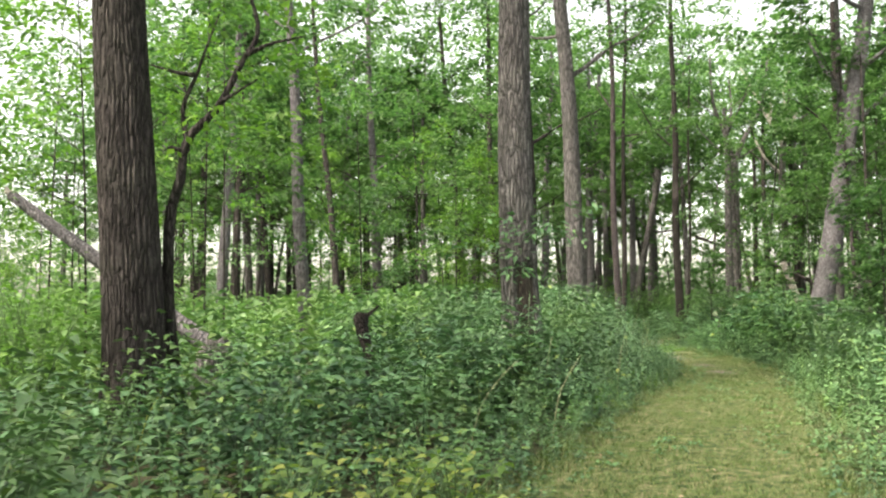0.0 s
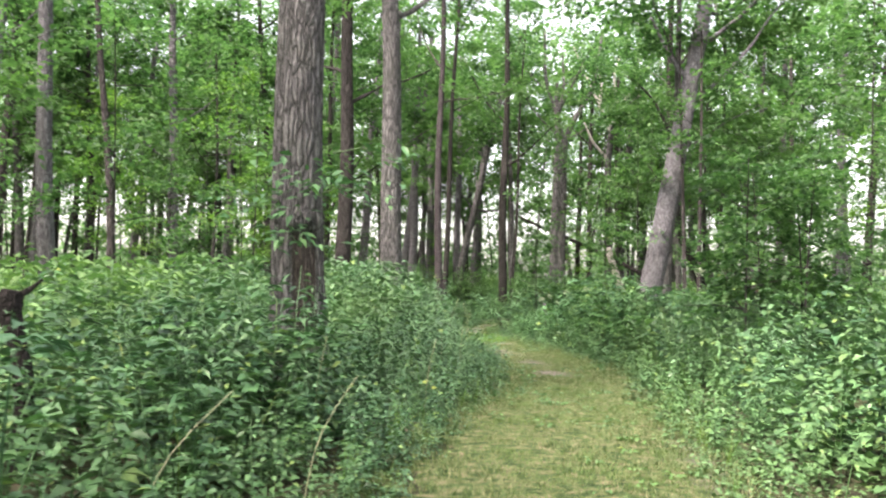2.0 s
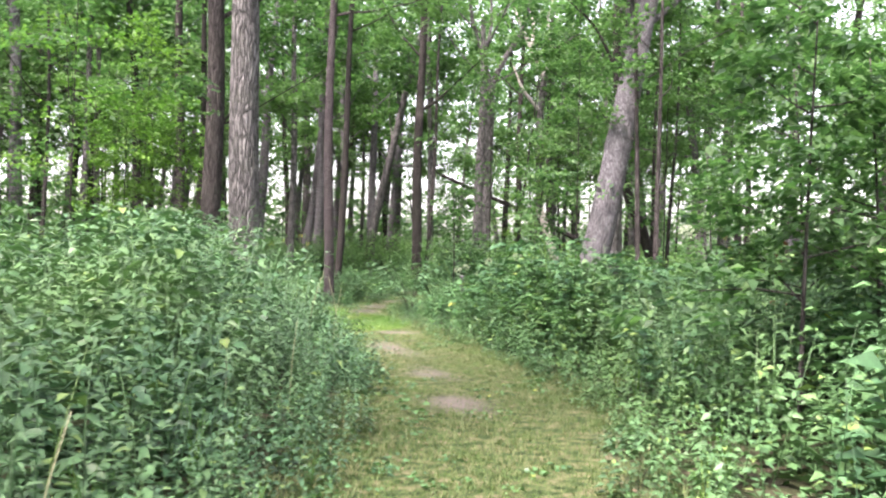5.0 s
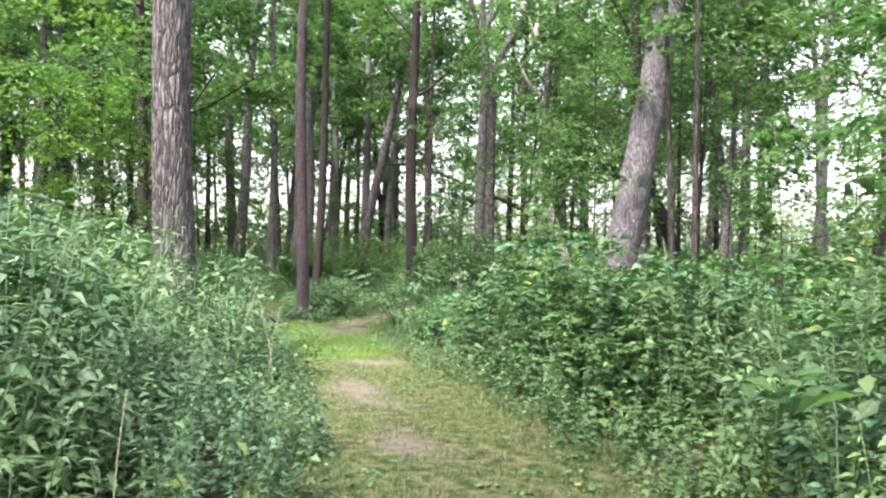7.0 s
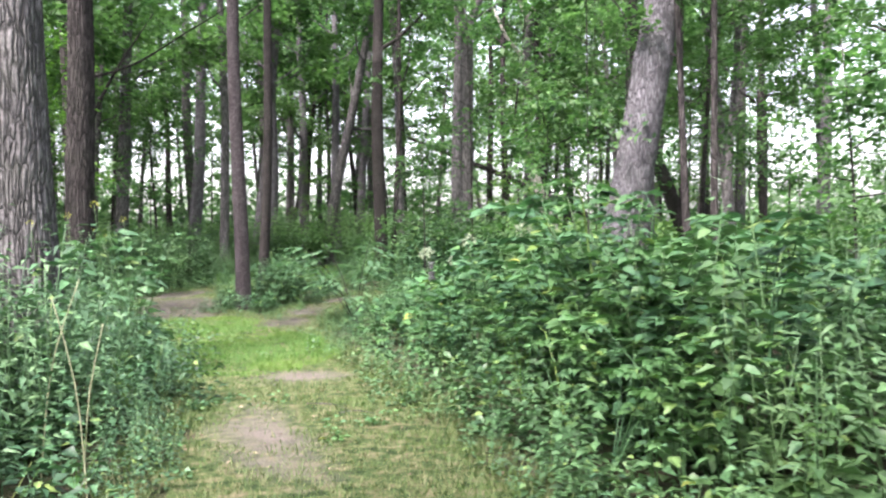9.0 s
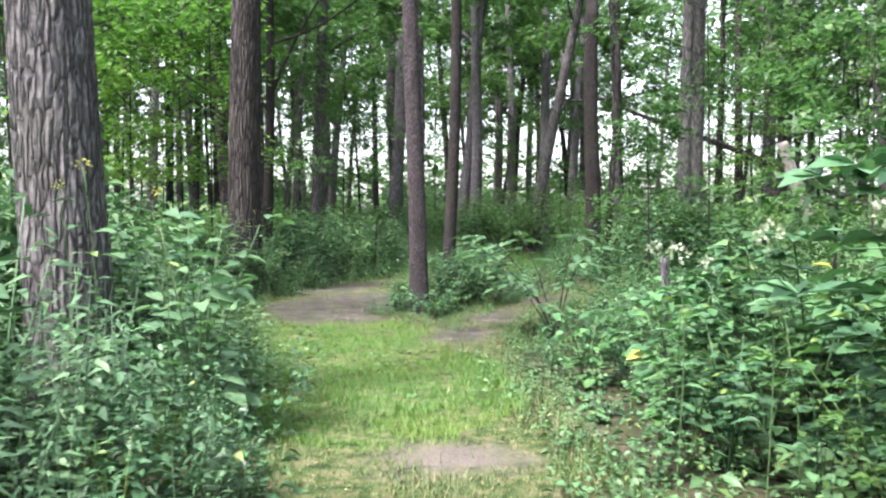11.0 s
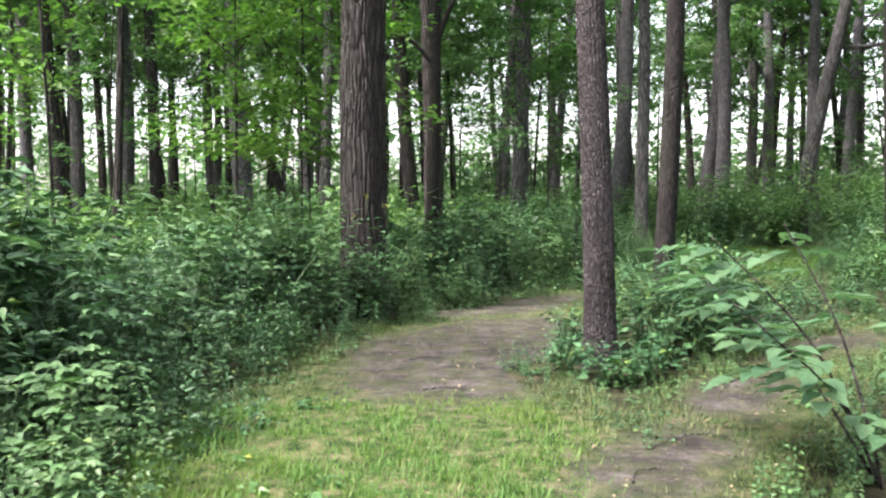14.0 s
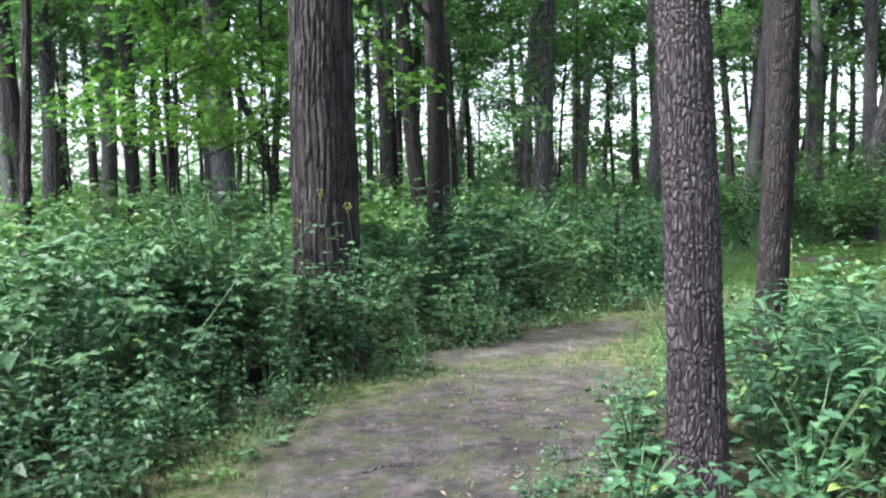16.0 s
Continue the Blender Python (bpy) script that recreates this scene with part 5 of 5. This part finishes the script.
def flower_head(name, label, x, y, z, radius, mat, count, category="flower", group=""):
    """A stem with a rounded head of many small florets."""
    root = tagged(new(name), label, category, group)
    child("stem", mesh_of("stem", *tube(bent([(0, 0, -0.05), (0.04, 0.02, z * 0.6), (0, 0, z)], 8), np.linspace(0.0035, 0.002, 8), 5), M_STEM), root)
    pieces = []
    for _ in range(count):
        d = unit(rng.normal(0, 1, 3) * (1, 1, 0.7) + (0, 0, 0.35))
        p = np.array((0, 0, z)) + d * radius * rng.uniform(0.5, 1.0)
        pieces.append(leaf(p, d + rng.normal(0, 0.5, 3), rng.normal(0, 1, 3), radius * 0.42, radius * 0.34, False, 0.1))
    child("bloom", mesh_of("bloom", *join(pieces), mat), root)
    leaves = []
    for u in np.linspace(0.3, 0.9, 9):
        a = rng.uniform(0, 6.28)
        d = np.array((math.cos(a), math.sin(a), 0.2))
        leaves.append(leaf((0.03 * math.cos(a), 0.03 * math.sin(a), z * u), d, (0, 0, 1), 0.11, 0.055, True, 0.3))
    child("leaves", mesh_of("leaves", *join(leaves), M_HERB), root)
    return at_ground(root, x, y)


for x, y, z, r, n in ((7.56, 21.03, 1.3, 0.06, 60), (8.55, 17.95, 1.62, 0.085, 90), (6.95, 21.7, 1.12, 0.05, 40), (7.15, 21.2, 1.2, 0.06, 44), (8.25, 26.25, 0.95, 0.075, 70), (7.75, 23.4, 0.98, 0.06, 44)):
    flower_head("white_flower_head", "pale whitish flower head on a tall leafy stem", x, y, z, r, M_FLOWER, n, group="white flower heads")
for x, y, z in ((4.32, 21.6, 1.5), (4.1, 21.9, 1.42), (4.5, 22.1, 1.4), (3.9, 21.5, 1.35), (3.7, 31.3, 1.25), (3.5, 31.3, 1.35), (3.45, 31.0, 1.15), (8.3, 16.8, 1.55), (8.6, 17.1, 1.42), (8.5, 16.5, 1.3), (1.6, 30.2, 1.3), (-0.3, 29.2, 1.3)):
    flower_head("yellow_flower", "small yellow flowers on a slender green stem", x, y, z, 0.03, M_YELLOW, 18, group="yellow flowers")

# pale dry stalks
for x, y, h, lx in ((1.15, 10.0, 0.9, 0.1), (4.5, 18.9, 1.0, -0.15), (4.45, 19.15, 0.85, 0.1), (3.55, 15.6, 0.75, 0.05), (2.3, 11.6, 0.8, 0.12), (1.0, 8.2, 0.8, 0.3), (3.0, 14.2, 0.75, 0.0), (4.2, 19.6, 1.05, 0.2), (0.2, 7.6, 0.8, 0.45)):
    at_ground(tagged(new("dry_stalk", mesh_of("dry_stalk", *tube(bent([(0, 0, -0.05), (lx * 0.3, 0.02, h * 0.55), (lx, 0.05, h)], 8), np.linspace(0.0045, 0.0025, 8), 5), M_DRYSTEM, True)), "pale dry stalk standing among green weeds", "stalk", "dry stalks"), x, y)

# dead brush arching by the bend
brush = tagged(new("dead_brush"), "dark dead twigs arching over the undergrowth", "brush")
for k in range(4):
    a, r = rng.uniform(-1.2, 1.4), rng.uniform(0.4, 0.9)
    line = bent([(rng.uniform(-0.3, 0.3), 0, 0), (0.3 * r * math.cos(a), 0.3 * r * math.sin(a), rng.uniform(0.9, 1.3)), (r * math.cos(a), r * math.sin(a), rng.uniform(0.7, 1.3))], 10)
    child("twig", mesh_of("twig", *tube(line, np.linspace(0.010, 0.004, 10), 6), M_CHAR, True), brush)
at_ground(brush, 5.2, 37.3)

# twigs lying on the trail
for x, y, turn, ln in ((5.95, 20.9, -50, 0.4), (6.1, 20.6, -20, 0.25), (5.0, 28.3, 10, 0.3), (4.6, 29.4, 35, 0.28), (6.3, 26.7, 70, 0.25), (6.6, 27.4, 20, 0.3), (5.3, 30.2, -15, 0.2), (5.7, 22.0, 80, 0.25)):
    line = bent([(-ln / 2, 0, 0.02), (0, 0.04, 0.028), (ln / 2, -0.02, 0.022)], 8)
    at_ground(tagged(new("fallen_twig", mesh_of("fallen_twig", *tube(line, np.linspace(0.005, 0.0025, 8), 6), M_BARK, True)), "thin dark twig lying on the trail", "twig", "twigs on the trail"), x, y, turn)

# single yellowed leaves of the seedlings at the edge
for x, y, z in ((6.72, 17.1, 0.36), (6.85, 17.6, 0.3), (2.1, 11.2, 0.42), (2.25, 11.5, 0.35), (6.9, 20.5, 0.35)):
    bush("yellowing_plant", "small plant with yellowing leaves at the trail's edge", x, y, z, 0.12, 7, 0.10, M_LIME, 2, "plant", 0.7, group="yellowing plants")

# ---- litter of the trail ----
n = 11000
lx, ly = rng.uniform(-2, 9, n), rng.uniform(1, 37, n)
bare_here = bareness(lx, ly)
keep = (off_trail(lx, ly) < 0.15) & (rng.uniform(0, 1, n) < np.where(bare_here > -0.05, 0.9, 0.25))
pieces = []
for x, y in zip(lx[keep], ly[keep]):
    a, s = rng.uniform(0, 6.28), rng.uniform(0.012, 0.04)
    pieces.append(leaf((x, y, float(ground_z(x, y)) + 0.026 + rng.uniform(0, 0.012)), (math.cos(a), math.sin(a), rng.normal(0, 0.2)), (rng.normal(0, 0.3), rng.normal(0, 0.3), 1), s, s * 0.6, False, 0.1))
tagged(new("leaf_litter", mesh_of("leaf_litter", *join(pieces), M_LITTER)), "scattered dry leaves and chips on the trail", "litter", kind="stuff")
